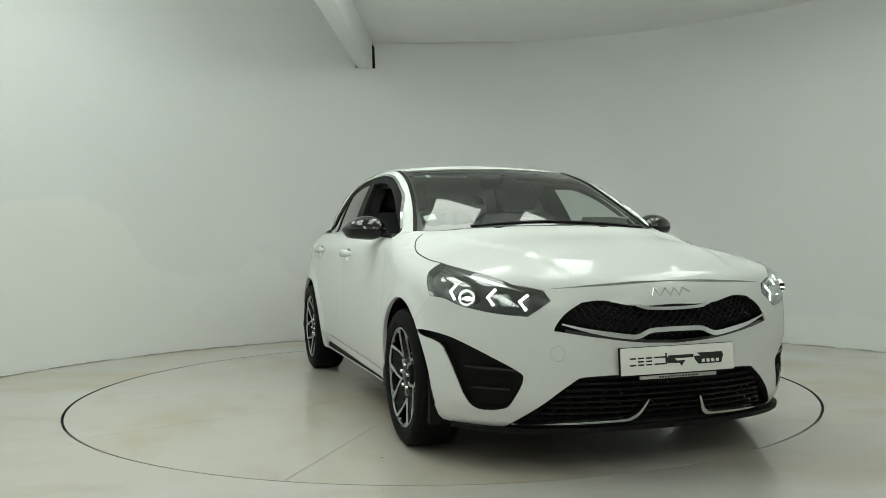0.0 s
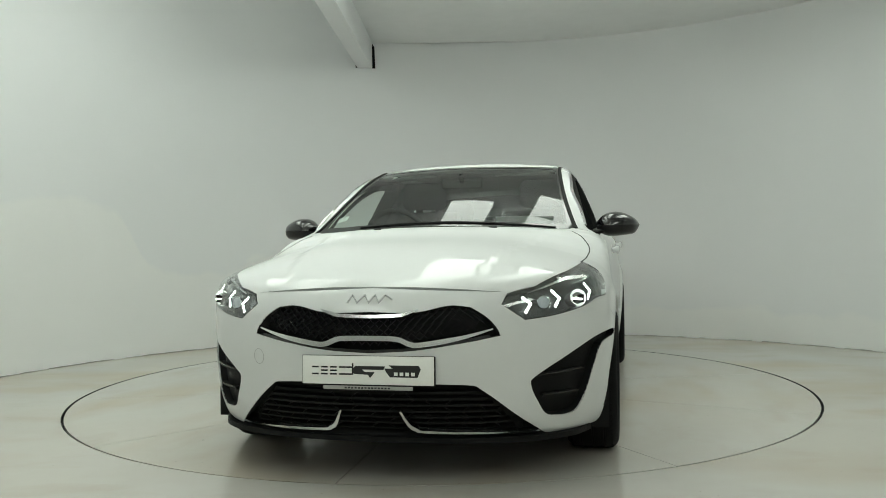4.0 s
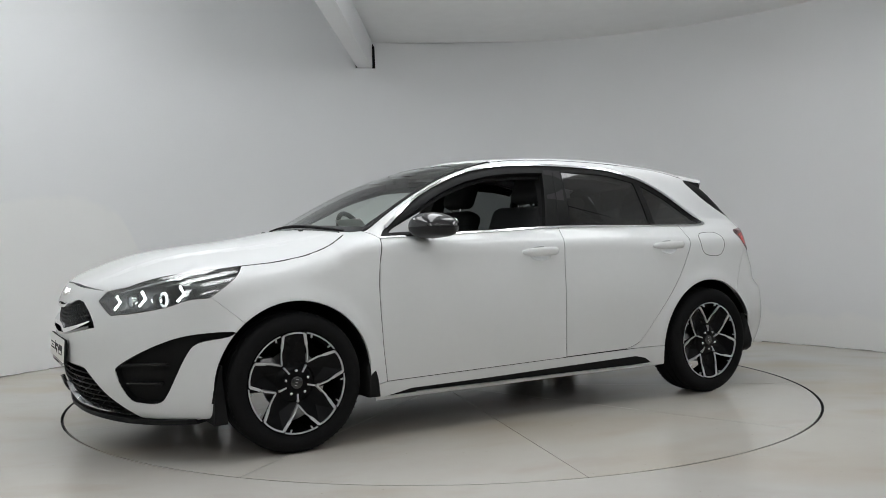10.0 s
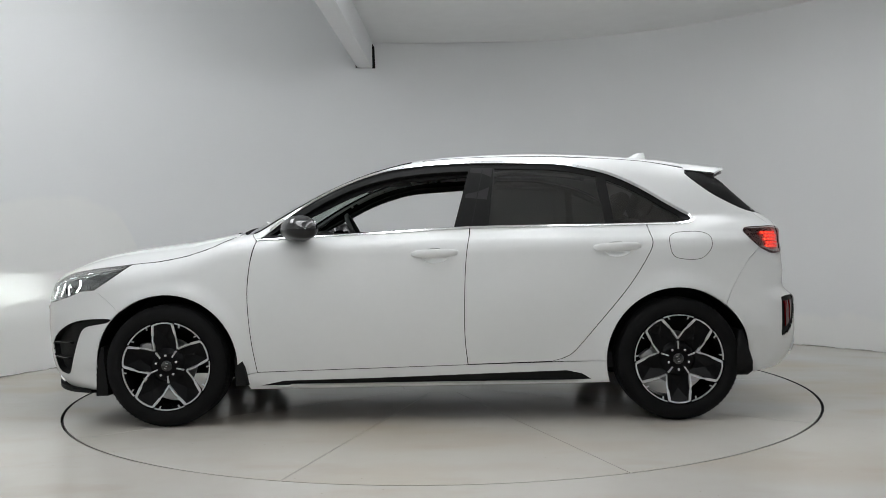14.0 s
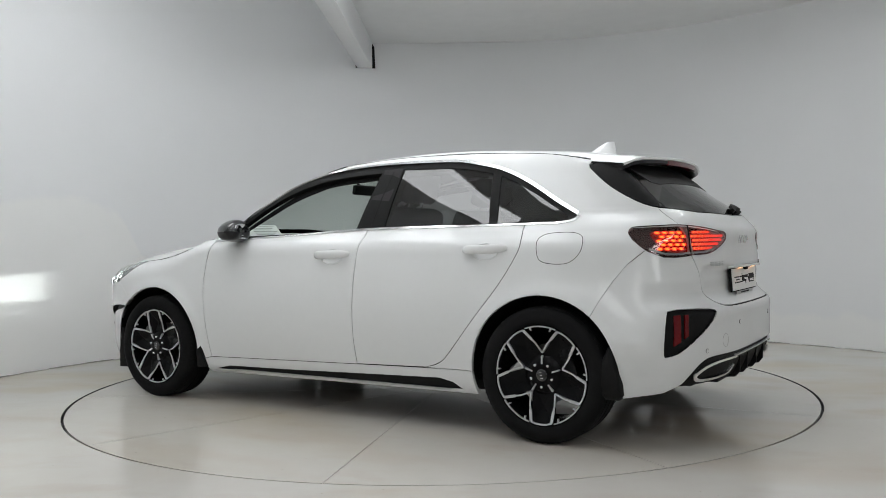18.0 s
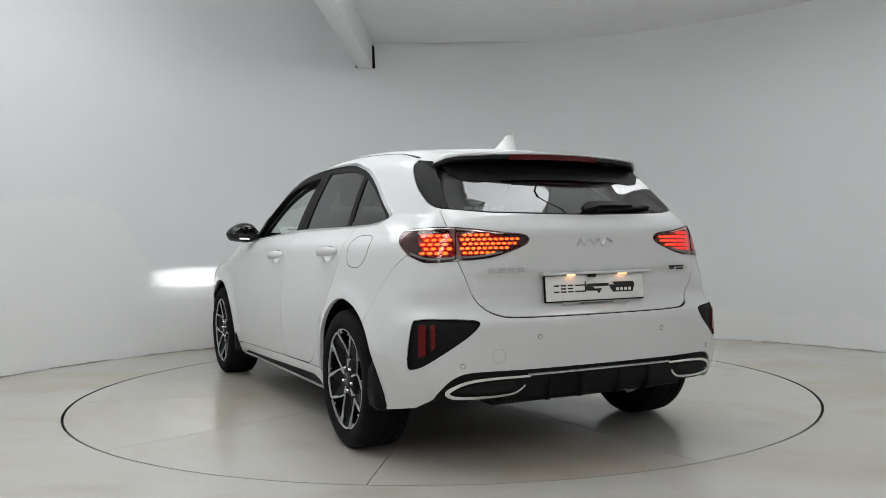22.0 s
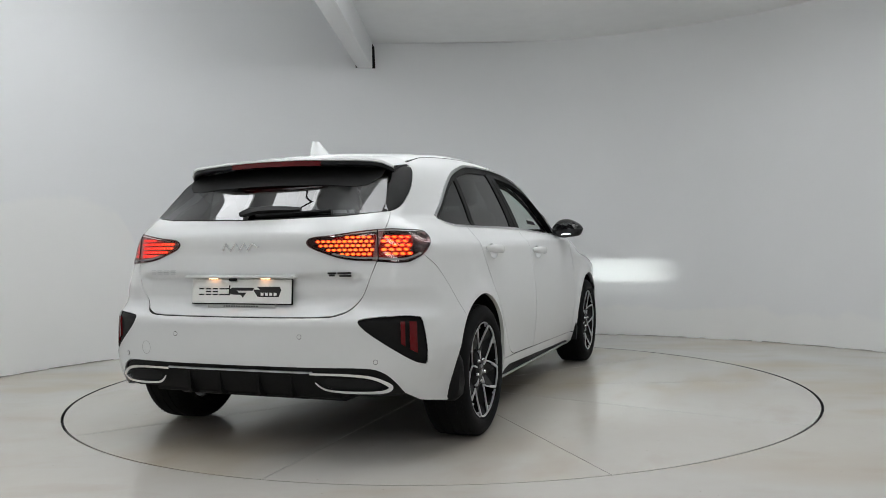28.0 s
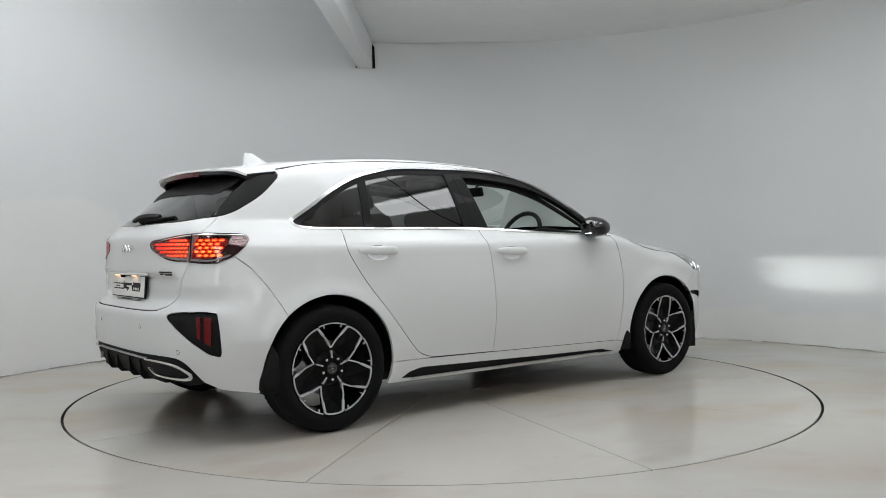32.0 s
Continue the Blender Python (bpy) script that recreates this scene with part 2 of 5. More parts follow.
def bend_of(x, a):
    return .20 * a ** 2 * np.clip((x + .3) / .8, 0, 1) - (.09 + .13 * np.clip((-x - 1.68) / .16, 0, 1)) * a ** 2 * np.clip((-x - 1.2) / .5, 0, 1)


def screen_face(x, y, z):
    """The roof's own face, which the front and rear screens follow."""
    a = np.abs(y)
    return z - roof_line(x + bend_of(x, a)) + .035 * (a / .6) ** 2


def side_face(x, y, z):
    """The cabin's own side, which the side windows follow."""
    return np.abs(y) - cabin_width(x) - tumble(z)


def form(x, y, z):
    p, q = lower_form(x, y, z), cabin_form(x, y, z)
    return -smax(-p, -q, .02)


def form_normal(P, e=.004, form=form):
    x, y, z = P.T
    g = np.stack([form(x + e, y, z) - form(x - e, y, z), form(x, y + e, z) - form(x, y - e, z), form(x, y, z + e) - form(x, y, z - e)], 1)
    return g / np.linalg.norm(g, axis=1)[:, None]


def land(O, D, far, step=.02, shape=form):
    """Where rays from O along D first meet the form (n x 3 arrays)."""
    n = len(O)
    lo, hi, found = np.zeros(n), np.full(n, far), np.zeros(n, bool)
    s = 0
    while s < far and not found.all():
        q = O + (s + step) * D
        inside = shape(*q.T) < 0
        hit = inside & ~found
        lo[hit], hi[hit] = s, s + step
        found |= inside
        s += step
    for _ in range(14):
        mid = (lo + hi) / 2
        q = O + mid[:, None] * D
        inside = shape(*q.T) < 0
        hi = np.where(inside, mid, hi)
        lo = np.where(inside, lo, mid)
    return O + hi[:, None] * D, found


# ---- building helpers ----
def mesh_ob(name, verts, faces, material, parent=None, label="", smooth=True, normals=None):
    me = bpy.data.meshes.new(name)
    me.from_pydata([tuple(v) for v in verts], [], [tuple(f) for f in faces])
    me.materials.append(material)
    if smooth:
        me.shade_smooth()
    if normals is not None:
        me.normals_split_custom_set(normals)
    me.update()
    ob = new(name, me)
    if parent:
        ob.parent = parent
    if label:
        ob["label"] = label
    return ob


def part(name, bm, material, parent, label="", smooth=True, sharp=40):
    me = bpy.data.meshes.new(name)
    bmesh.ops.recalc_face_normals(bm, faces=bm.faces)
    if smooth:
        for f in bm.faces:
            f.smooth = True
        for e in bm.edges:
            if len(e.link_faces) == 2 and e.calc_face_angle(0) > radians(sharp):
                e.smooth = False
    bm.to_mesh(me)
    bm.free()
    me.materials.append(material)
    ob = new(name, me)
    if parent:
        ob.parent = parent
    if label:
        ob["label"] = label
    return ob


def box(bm, c, s, m=None, bevel=0.0, segs=2):
    """A box of size s round c, bevelled, moved by m."""
    r = bmesh.ops.create_cube(bm, size=1)
    vs = r["verts"]
    for v in vs:
        v.co = Vector((v.co.x * s[0] + c[0], v.co.y * s[1] + c[1], v.co.z * s[2] + c[2]))
    if bevel:
        es = list({e for v in vs for e in v.link_edges})
        q = bmesh.ops.bevel(bm, geom=es, offset=bevel, segments=segs, affect="EDGES", profile=.5)
        vs = list({v for f in q["faces"] for v in f.verts} | {v for v in vs if v.is_valid})
    if m:
        bmesh.ops.transform(bm, matrix=m, verts=vs)
    return vs


def tube(bm, pts, r, n=8, closed=False, squash=None):
    """A round bar along pts; r: one radius or one for each point."""
    P = [Vector(p) for p in pts]
    k = len(P)
    rings = []
    for i, p in enumerate(P):
        a = P[(i - 1) % k] if closed or i else P[0]
        b = P[(i + 1) % k] if closed or i < k - 1 else P[-1]
        d = (b - a).normalized()
        u = d.cross(Vector((0, 0, 1)))
        if u.length < .05:
            u = d.cross(Vector((0, 1, 0)))
        u.normalize()
        w = u.cross(d)
        rr = r[i] if isinstance(r, (list, tuple)) else r
        su, sw = squash or (1, 1)
        rings.append([bm.verts.new(p + u * (rr * su * math.cos(2 * math.pi * j / n)) + w * (rr * sw * math.sin(2 * math.pi * j / n))) for j in range(n)])
    for i in range(k if closed else k - 1):
        A, B = rings[i], rings[(i + 1) % k]
        for j in range(n):
            bm.faces.new((A[j], A[(j + 1) % n], B[(j + 1) % n], B[j]))
    if not closed:
        bm.faces.new(rings[0])
        bm.faces.new(rings[-1])


def lathe(bm, profile, n=48, closed=False):
    """Turn (radius, y) pairs about the y axis."""
    rings = [[bm.verts.new((r * math.cos(2 * math.pi * j / n), y, r * math.sin(2 * math.pi * j / n))) for j in range(n)] for r, y in profile]
    k = len(rings)
    for i in range(k if closed else k - 1):
        A, B = rings[i], rings[(i + 1) % k]
        for j in range(n):
            bm.faces.new((A[j], A[(j + 1) % n], B[(j + 1) % n], B[j]))
    return rings


def prism(bm, pts, normal_depth):
    """A plate from a flat outline, with thickness along the vector normal_depth."""
    d = Vector(normal_depth)
    a = [bm.verts.new(p) for p in pts]
    b = [bm.verts.new(Vector(p) + d) for p in pts]
    bm.faces.new(a)
    bm.faces.new(b[::-1])
    k = len(a)
    for i in range(k):
        bm.faces.new((a[i], b[i], b[(i + 1) % k], a[(i + 1) % k]))


def smoothed(pts, n=6, closed=False):
    """A rounded run through pts (Catmull-Rom)."""
    P = np.array(pts, float)
    k = len(P)
    out = []
    for i in range(k if closed else k - 1):
        p0 = P[(i - 1) % k] if closed or i else 2 * P[0] - P[1]
        p1, p2 = P[i], P[(i + 1) % k]
        p3 = P[(i + 2) % k] if closed or i < k - 2 else 2 * P[-1] - P[-2]
        for j in range(n):
            t = j / n
            out.append(.5 * (2 * p1 + (p2 - p0) * t + (2 * p0 - 5 * p1 + 4 * p2 - p3) * t * t + (3 * p1 - p0 - 3 * p2 + p3) * t ** 3))
    if not closed:
        out.append(P[-1])
    return [tuple(q) for q in out]


def arc(cx, cz, r, a0, a1, n=16, y=.88):
    return [(cx + r * math.cos(radians(a0 + (a1 - a0) * i / n)), y, cz + r * math.sin(radians(a0 + (a1 - a0) * i / n))) for i in range(n + 1)]


# maps between the form and flat patterns: how a pattern's points lie on the car
def map_side(P):
    return P[:, [0, 2]]


def rays_side(U):
    O = np.stack([U[:, 0], np.full(len(U), 1.2), U[:, 1]], 1)
    return O, np.tile([0., -1, 0], (len(U), 1))


def map_front(P):
    return np.stack([np.arctan2(P[:, 1], P[:, 0] - 1.0), P[:, 2]], 1)


def rays_front(U):
    d = np.stack([np.cos(U[:, 0]), np.sin(U[:, 0]), 0 * U[:, 0]], 1)
    return np.stack([1.0 + 1.6 * d[:, 0], 1.6 * d[:, 1], U[:, 1]], 1), -d


def map_rear(P):
    return np.stack([np.arctan2(P[:, 1], -(P[:, 0] + 1.0)), P[:, 2]], 1)


def rays_rear(U):
    d = np.stack([-np.cos(U[:, 0]), np.sin(U[:, 0]), 0 * U[:, 0]], 1)
    return np.stack([-1.0 + 1.6 * d[:, 0], 1.6 * d[:, 1], U[:, 1]], 1), -d


def map_top(P):
    return P[:, [0, 1]]


def rays_top(U):
    return np.stack([U[:, 0], U[:, 1], np.full(len(U), 1.7)], 1), np.tile([0., 0, -1], (len(U), 1))


def map_back(P):
    return P[:, [1, 2]]


def rays_back(U):
    return np.stack([np.full(len(U), -2.4), U[:, 0], U[:, 1]], 1), np.tile([1., 0, 0], (len(U), 1))


MAPS = {"side": (map_side, rays_side), "front": (map_front, rays_front), "rear": (map_rear, rays_rear), "top": (map_top, rays_top), "back": (map_back, rays_back)}


def inside(U, poly):
    x, y = U[:, 0], U[:, 1]
    c = np.zeros(len(U), bool)
    a, b = poly, np.roll(poly, -1, 0)
    for (x1, y1), (x2, y2) in zip(a, b):
        if y1 != y2:
            c ^= ((y1 > y) != (y2 > y)) & (x < (x2 - x1) * (y - y1) / (y2 - y1) + x1)
    return c


def flat_run(points, mapper, res):
    U = mapper(np.array(points, float))
    out = []
    for a, b in zip(U, np.roll(U, -1, 0)):
        k = max(1, int(np.ceil(np.linalg.norm(b - a) / res)))
        out += [a + (b - a) * j / k for j in range(k)]
    return np.array(out)


def sheet(kind, outline, holes=(), res=.03, face=form):
    """A pattern cut by its outline and holes and laid on the form: points, normals, triangles."""
    from mathutils.geometry import delaunay_2d_cdt
    mapper, rays = MAPS[kind]
    loops = [flat_run(outline, mapper, res)] + [flat_run(h, mapper, res) for h in holes]
    lo, hi = loops[0].min(0), loops[0].max(0)
    gx, gy = np.meshgrid(np.arange(lo[0], hi[0], res), np.arange(lo[1], hi[1], res * .87))
    gx = gx + (np.arange(gx.shape[0]) % 2)[:, None] * res / 2
    G = np.stack([gx.ravel(), gy.ravel()], 1)
    ok = inside(G, loops[0])
    for h in loops[1:]:
        ok &= ~inside(G, h)
    rim = np.concatenate(loops)
    G = G[ok]
    if len(G):
        d = np.min(np.linalg.norm(G[:, None] - rim[None], axis=2), axis=1)
        G = G[d > res * .45]
    V = np.concatenate([rim, G])
    E, k = [], 0
    for h in loops:
        n = len(h)
        E += [(k + i, k + (i + 1) % n) for i in range(n)]
        k += n
    v, e, f, *_ = delaunay_2d_cdt([Vector(q) for q in V], E, [], 0, 1e-6)
    v = np.array([tuple(q) for q in v])
    T = np.array([t for t in f])
    c = v[T].mean(1)
    keep = inside(c, loops[0])
    for h in loops[1:]:
        keep &= ~inside(c, h)
    T = T[keep]
    used, inv = np.unique(T, return_inverse=True)
    v, T = v[used], inv.reshape(-1, 3)
    O, D = rays(v)
    P, found = land(O, D, 1.9)
    N = form_normal(P, form=face)
    w = np.einsum("ij,ij->i", np.cross(P[T[:, 1]] - P[T[:, 0]], P[T[:, 2]] - P[T[:, 0]]), N[T[:, 0]])
    T[w < 0] = T[w < 0][:, ::-1]
    return P, N, T


def rim_loops(T):
    count = {}
    for t in T:
        for i in range(3):
            a, b = int(t[i]), int(t[(i + 1) % 3])
            count[(a, b)] = 1
    return [(a, b) for a, b in count if (b, a) not in count]


def panel(name, parent, material, kind, outline, holes=(), res=.03, out=0.0, depth=.018, label="", mirror=False, back=False, face=form):
    """A pressed panel on the form, with a folded edge of that depth (back: closed behind, as a pane)."""
    P, N, T = sheet(kind, outline, holes, res, face)
    P = P + out * N
    n = len(P)
    edge = rim_loops(T)
    faces = [tuple(t) for t in T]
    loops = [N[i] for t in T for i in t]
    verts = list(P)
    if depth:
        inner = P - depth * N
        if back:
            verts += list(inner)
            for t in T:
                faces.append((t[2] + n, t[1] + n, t[0] + n))
                loops += [-N[t[2]], -N[t[1]], -N[t[0]]]
        k = len(verts)
        for a, b in edge:
            q = (P[b], P[a], inner[a], inner[b])
            m = np.cross(q[1] - q[0], q[2] - q[0])
            m = m / (np.linalg.norm(m) + 1e-12)
            verts += list(q)
            faces.append((k, k + 1, k + 2, k + 3))
            loops += [m] * 4
            k += 4
    made = []
    for s in ((1, -1) if mirror else (1,)):
        flip = np.array([1, s, 1])
        F = faces if s == 1 else [f[::-1] for f in faces]
        L = loops
        if s == -1:
            L, k = [], 0
            for f in faces:
                L += [q * flip for q in loops[k:k + len(f)][::-1]]
                k += len(f)
        made.append(mesh_ob(name, [q * flip for q in verts], F, material, parent, label, normals=[tuple(q) for q in L]))
    return made if mirror else made[0]


def on_form(kind, hints, out=0.0):
    """The places on the form that belong to rough places, and the normals there."""
    mapper, rays = MAPS[kind]
    O, D = rays(mapper(np.array(hints, float)))
    P, _ = land(O, D, 1.9)
    N = form_normal(P)
    return P + out * N, N


def flipped(pts):
    return [(x, -y, z) for x, y, z in pts]


def both(pts):
    """A run from the middle to the left, closed by its mirror image."""
    return list(pts) + [(x, -y, z) for x, y, z in reversed(pts) if abs(y) > 1e-6]


def mirrored(ob):
    """The same part on the other side of its thing."""
    me = ob.data.copy()
    me.transform(Matrix.Diagonal((1, -1, 1, 1)))
    me.flip_normals()
    q = new(ob.name, me)
    q.parent, q.matrix_local = ob.parent, ob.matrix_local
    for key in ("label",):
        if key in ob:
            q[key] = ob[key]
    return q


# ---- the room: a round white drum, open towards the camera ----
CX, CY, RW, HW, TOP_TOP = .29, -.71, 3.775, 2.95, 3.66


def ring_wall(name, r0, r1, z0, z1, a0, a1, material, n=96):
    bm = bmesh.new()
    rows = []
    for i in range(n + 1):
        a = radians(a0 + (a1 - a0) * i / n)
        rows.append([bm.verts.new((CX + r * math.cos(a), CY + r * math.sin(a), z)) for r, z in ((r0, z0), (r0, z1), (r1, z1), (r1, z0))])
    for A, B in zip(rows, rows[1:]):
        for j in range(4):
            bm.faces.new((A[j], A[(j + 1) % 4], B[(j + 1) % 4], B[j]))
    bm.faces.new(rows[0])
    bm.faces.new(rows[-1])
    return tagged(part(name, bm, material, None), kind="structure")


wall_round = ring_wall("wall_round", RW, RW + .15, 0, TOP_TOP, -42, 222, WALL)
wall_round["label"] = "curved white painted wall round the turntable"

bm = bmesh.new()
R_TABLE = 2.26
rim = [bm.verts.new(((R_TABLE + .017) * math.cos(2 * math.pi * i / 128), (R_TABLE + .007) * math.sin(2 * math.pi * i / 128), 0)) for i in range(128)]
far = [bm.verts.new((9 * math.cos(2 * math.pi * i / 128), 9 * math.sin(2 * math.pi * i / 128) - 3, 0)) for i in range(128)]
for i in range(128):
    j = (i + 1) % 128
    bm.faces.new((rim[i], far[i], far[j], rim[j]))
floor = tagged(part("floor", bm, FLOOR, None, smooth=False), "pale painted concrete floor with scuffs", kind="structure")
# Pit faces near black, which gives the ring gap its shade.
bm = bmesh.new()
rim = [[bm.verts.new(((R_TABLE + .0172) * math.cos(2 * math.pi * i / 128), (R_TABLE + .0072) * math.sin(2 * math.pi * i / 128), z)) for i in range(128)] for z in (-.0015, -.045)]
for i in range(128):
    bm.faces.new((rim[0][i], rim[0][(i + 1) % 128], rim[1][(i + 1) % 128], rim[1][i]))
bm.faces.new(rim[1])
part("pit", bm, DARK, floor, "pit under the turntable, coloured black for its shade")

# the ceiling steps up beyond the beam
TOP_W, X_STEP = 3.62, -.80
for nm, x0, x1, z in (("ceiling", X_STEP, 5.5, HW), ("ceiling_west", -5.5, X_STEP, TOP_W)):
    bm = bmesh.new()
    box(bm, ((x0 + x1) / 2, -3.5, z + .05), (x1 - x0, 13, .1))
    tagged(part(nm, bm, CEILING, None, smooth=False), "flat pale grey painted ceiling", kind="structure")
bm = bmesh.new()
box(bm, (X_STEP + .04, -3.45, (HW + .1 + TOP_W) / 2), (.08, 12.9, TOP_W - HW - .1))
tagged(part("wall_upstand", bm, CEILING, None, smooth=False), "white upstand between the two ceiling heights", kind="structure")

# assumed plain hall behind the camera: unseen walls that close the room
for nm, c, s in (("wall_south", (0, -9.4, 1.85), (11, .15, 3.7)), ("wall_west", (-5.3, -4.5, 1.85), (.15, 10, 3.7)), ("wall_east", (5.3, -4.5, 1.85), (.15, 10, 3.7))):
    bm = bmesh.new()
    box(bm, c, s)
    tagged(part(nm, bm, WALL, None, smooth=False), "plain pale wall of an assumed hall, unseen", kind="structure")

# roof beam; black blocks on the wall paint the shade of its pocket
bm = bmesh.new()
box(bm, (0, 0, 0), (.150, 2.75, .262), m=pose(-.764, 1.75, 2.822, 0, 0, -2.0), bevel=.004)
roof_beam = tagged(part("roof_beam", bm, WALL, None), "white painted steel roof beam ending in the wall", kind="structure")
bm = bmesh.new()
prism(bm, [(-.652, 2.915, 2.690), (-.622, 2.915, 2.690), (-.628, 2.915, 2.90), (-.648, 2.915, 2.93)], (0, .06, 0))
part("beam_pocket_shade", bm, DARK, roof_beam)
bm = bmesh.new()
box(bm, (-.805, 2.895, 2.705), (.014, .05, .03))
part("beam_gap_shade", bm, DARK, roof_beam)

# long slanting light strips hung under the ceiling, outside the view
# The last three, behind the camera, are added to brighten the car's near side.
STRIPS = ((-2.25, .2, 3.22, TOP_W, 1.7), (-1.51, -1.6, 2.74, TOP_W, 2.5), (-.32, -1.3, 2.74, HW, 3.2), (.87, -.62, 2.74, HW, 1.75), (2.05, -.62, 2.74, HW, 1.75), (-2.3, -5.8, 2.74, TOP_W, 3.4), (0.1, -5.8, 2.74, HW, 3.4), (2.4, -5.8, 2.74, HW, 3.4))
for x, y, z, top, length in STRIPS:
    lamp = new("ceiling_light")
    lamp.matrix_basis = pose(x, y, z, 0, 0, -17.5)
    bm = bmesh.new()
    box(bm, (0, 0, .125), (.50, length + .02, .03), bevel=.004)
    part("housing", bm, WHITE_PLASTIC, lamp)
    bm = bmesh.new()
    box(bm, (0, 0, .055), (.48, length, .110), bevel=.006)
    part("diffuser", bm, PANEL_LIGHT, lamp, "glowing white diffuser")
    for d in (-.42, .42):
        bm = bmesh.new()
        tube(bm, [(0, d * length, .135), (0, d * length, top - z)], .006, 6)
        part("hanger", bm, STEEL, lamp)
    tagged(lamp, "unseen long white box light on thin hangers, switched on", "ceiling light", "ceiling lights")
bm = bmesh.new()
tube(bm, [(-3.46 + 7.50 * i / 30, -.90 - .10 * math.sin(math.pi * i / 30 * 3), 2.66 + .05 * math.cos(math.pi * i / 30 * 4)) for i in range(31)], .009, 8)
cable = part("power_cable", bm, BLACK_PLASTIC, None)
tagged(cable, "black power cable slung below the light strips", "cable")

# turntable of ten plates round a small cover
table = new("turntable")
N_PLATE = 10
for k in range(N_PLATE):
    a0, a1 = radians(74 + 36 * k), radians(74 + 36 * (k + 1))
    bm = bmesh.new()
    run = []
    for i in range(15):
        a = a0 + (a1 - a0) * i / 14
        d = .002 if i == 0 else -.002 if i == 14 else 0
        run.append((R_TABLE * math.cos(a) - d * math.sin(a), R_TABLE * math.sin(a) + d * math.cos(a), 0))
    for i in range(7):
        a = a1 + (a0 - a1) * i / 6
        d = -.002 if i == 0 else .002 if i == 6 else 0
        run.append((.262 * math.cos(a) - d * math.sin(a), .262 * math.sin(a) + d * math.cos(a), 0))
    prism(bm, run, (0, 0, -.03))
    part("plate", bm, FLOOR, table, smooth=False)
bm = bmesh.new()
prism(bm, [(.259 * math.cos(2 * math.pi * i / 48), .259 * math.sin(2 * math.pi * i / 48), 0) for i in range(48)], (0, 0, -.03))
part("hub_cover", bm, FLOOR, table, smooth=False)
# Black disc added under the plates for the shade in their gaps.
bm = bmesh.new()
prism(bm, [((R_TABLE + .006) * math.cos(2 * math.pi * i / 128), (R_TABLE + .006) * math.sin(2 * math.pi * i / 128), -.012) for i in range(128)], (0, 0, -.012))
part("gap_disc", bm, DARK, table, "black disc under the plates, shade for the gaps", smooth=False)
tagged(table, "pale round turntable set flush into the floor", "turntable")

# crumbling joint at the foot of the wall
rnd = random.Random(5)
bm = bmesh.new()
a = -38.0
while a < 218:
    da = rnd.uniform(.4, 2.6)
    if rnd.random() < .8:
        k = max(2, int(da / .5) + 1)
        h = rnd.uniform(.003, .009)
        pts = [(CX + (RW - .002) * math.cos(radians(a + da * i / k)), CY + (RW - .002) * math.sin(radians(a + da * i / k))) for i in range(k + 1)]
        for (x0, y0), (x1, y1) in zip(pts, pts[1:]):
            b = rnd.uniform(.004, .016)
            m = (CX - x0) / RW, (CY - y0) / RW
            q = [bm.verts.new(v) for v in ((x0, y0, h), (x1, y1, h * rnd.uniform(.6, 1.3)), (x1 + m[0] * b, y1 + m[1] * b, .0015), (x0 + m[0] * b, y0 + m[1] * b, .0015))]
            bm.faces.new(q)
    a += da
part("joint", bm, JOINT, wall_round, "dark crumbling joint at the foot of the wall", smooth=False)


# ---- the car ----
def band(name, parent, material, kind, run, width, out=.002, thick=.006, mirror=False, label="", taper=None):
    """A flat strip along a run on the form."""
    P, N = on_form(kind, run, out)
    n = len(P)
    d = np.gradient(P, axis=0)
    d /= np.linalg.norm(d, axis=1)[:, None]
    b = np.cross(N, d)
    w = np.full(n, width / 2) if taper is None else np.interp(np.linspace(0, 1, n), *zip(*taper)) * width / 2
    A, B = P + b * w[:, None], P - b * w[:, None]
    verts = np.concatenate([A, B, B - N * thick, A - N * thick])
    faces = [(0, n, 2 * n, 3 * n)[::-1], (n - 1, 2 * n - 1, 3 * n - 1, 4 * n - 1)]
    for i in range(n - 1):
        for k in range(4):
            a, c = k * n + i, ((k + 1) % 4) * n + i
            faces.append((a, a + 1, c + 1, c))
    made = []
    for s in ((1, -1) if mirror else (1,)):
        bm = bmesh.new()
        vs = [bm.verts.new((v[0], v[1] * s, v[2])) for v in verts]
        for f in faces:
            bm.faces.new([vs[i] for i in f])
        made.append(part(name, bm, material, parent, label, sharp=35))
    return made if mirror else made[0]


car = tagged(new("car"), "white five-door hatchback with black trim on the turntable", "car")

# bonnet
hood_side = smoothed([(1.992, .608, .77), (1.90, .672, .80), (1.80, .719, .81), (1.65, .750, .83), (1.50, .764, .85), (1.36, .774, .86), (1.20, .778, .89), (1.08, .745, .93), (1.0, .685, .97)], 4)
hood_half = smoothed([(2.128, 0, .77), (2.122, .26, .76), (2.10, .40, .755), (2.062, .515, .75)], 4) + hood_side
hood_half += smoothed([(.985, .645, 1), (1.005, .55, 1), (1.038, .3, 1), (1.052, 0, 1)], 4)
panel("bonnet", car, PAINT, "top", both(hood_half), res=.025)

band("bonnet_gap", car, SEAM, "top", hood_side[14:], .0055, out=.0012, thick=.004, mirror=True)


# wings
def settle(kind, run):
    """Rough places moved on to the form."""
    return [tuple(p) for p in on_form(kind, run)[0]]


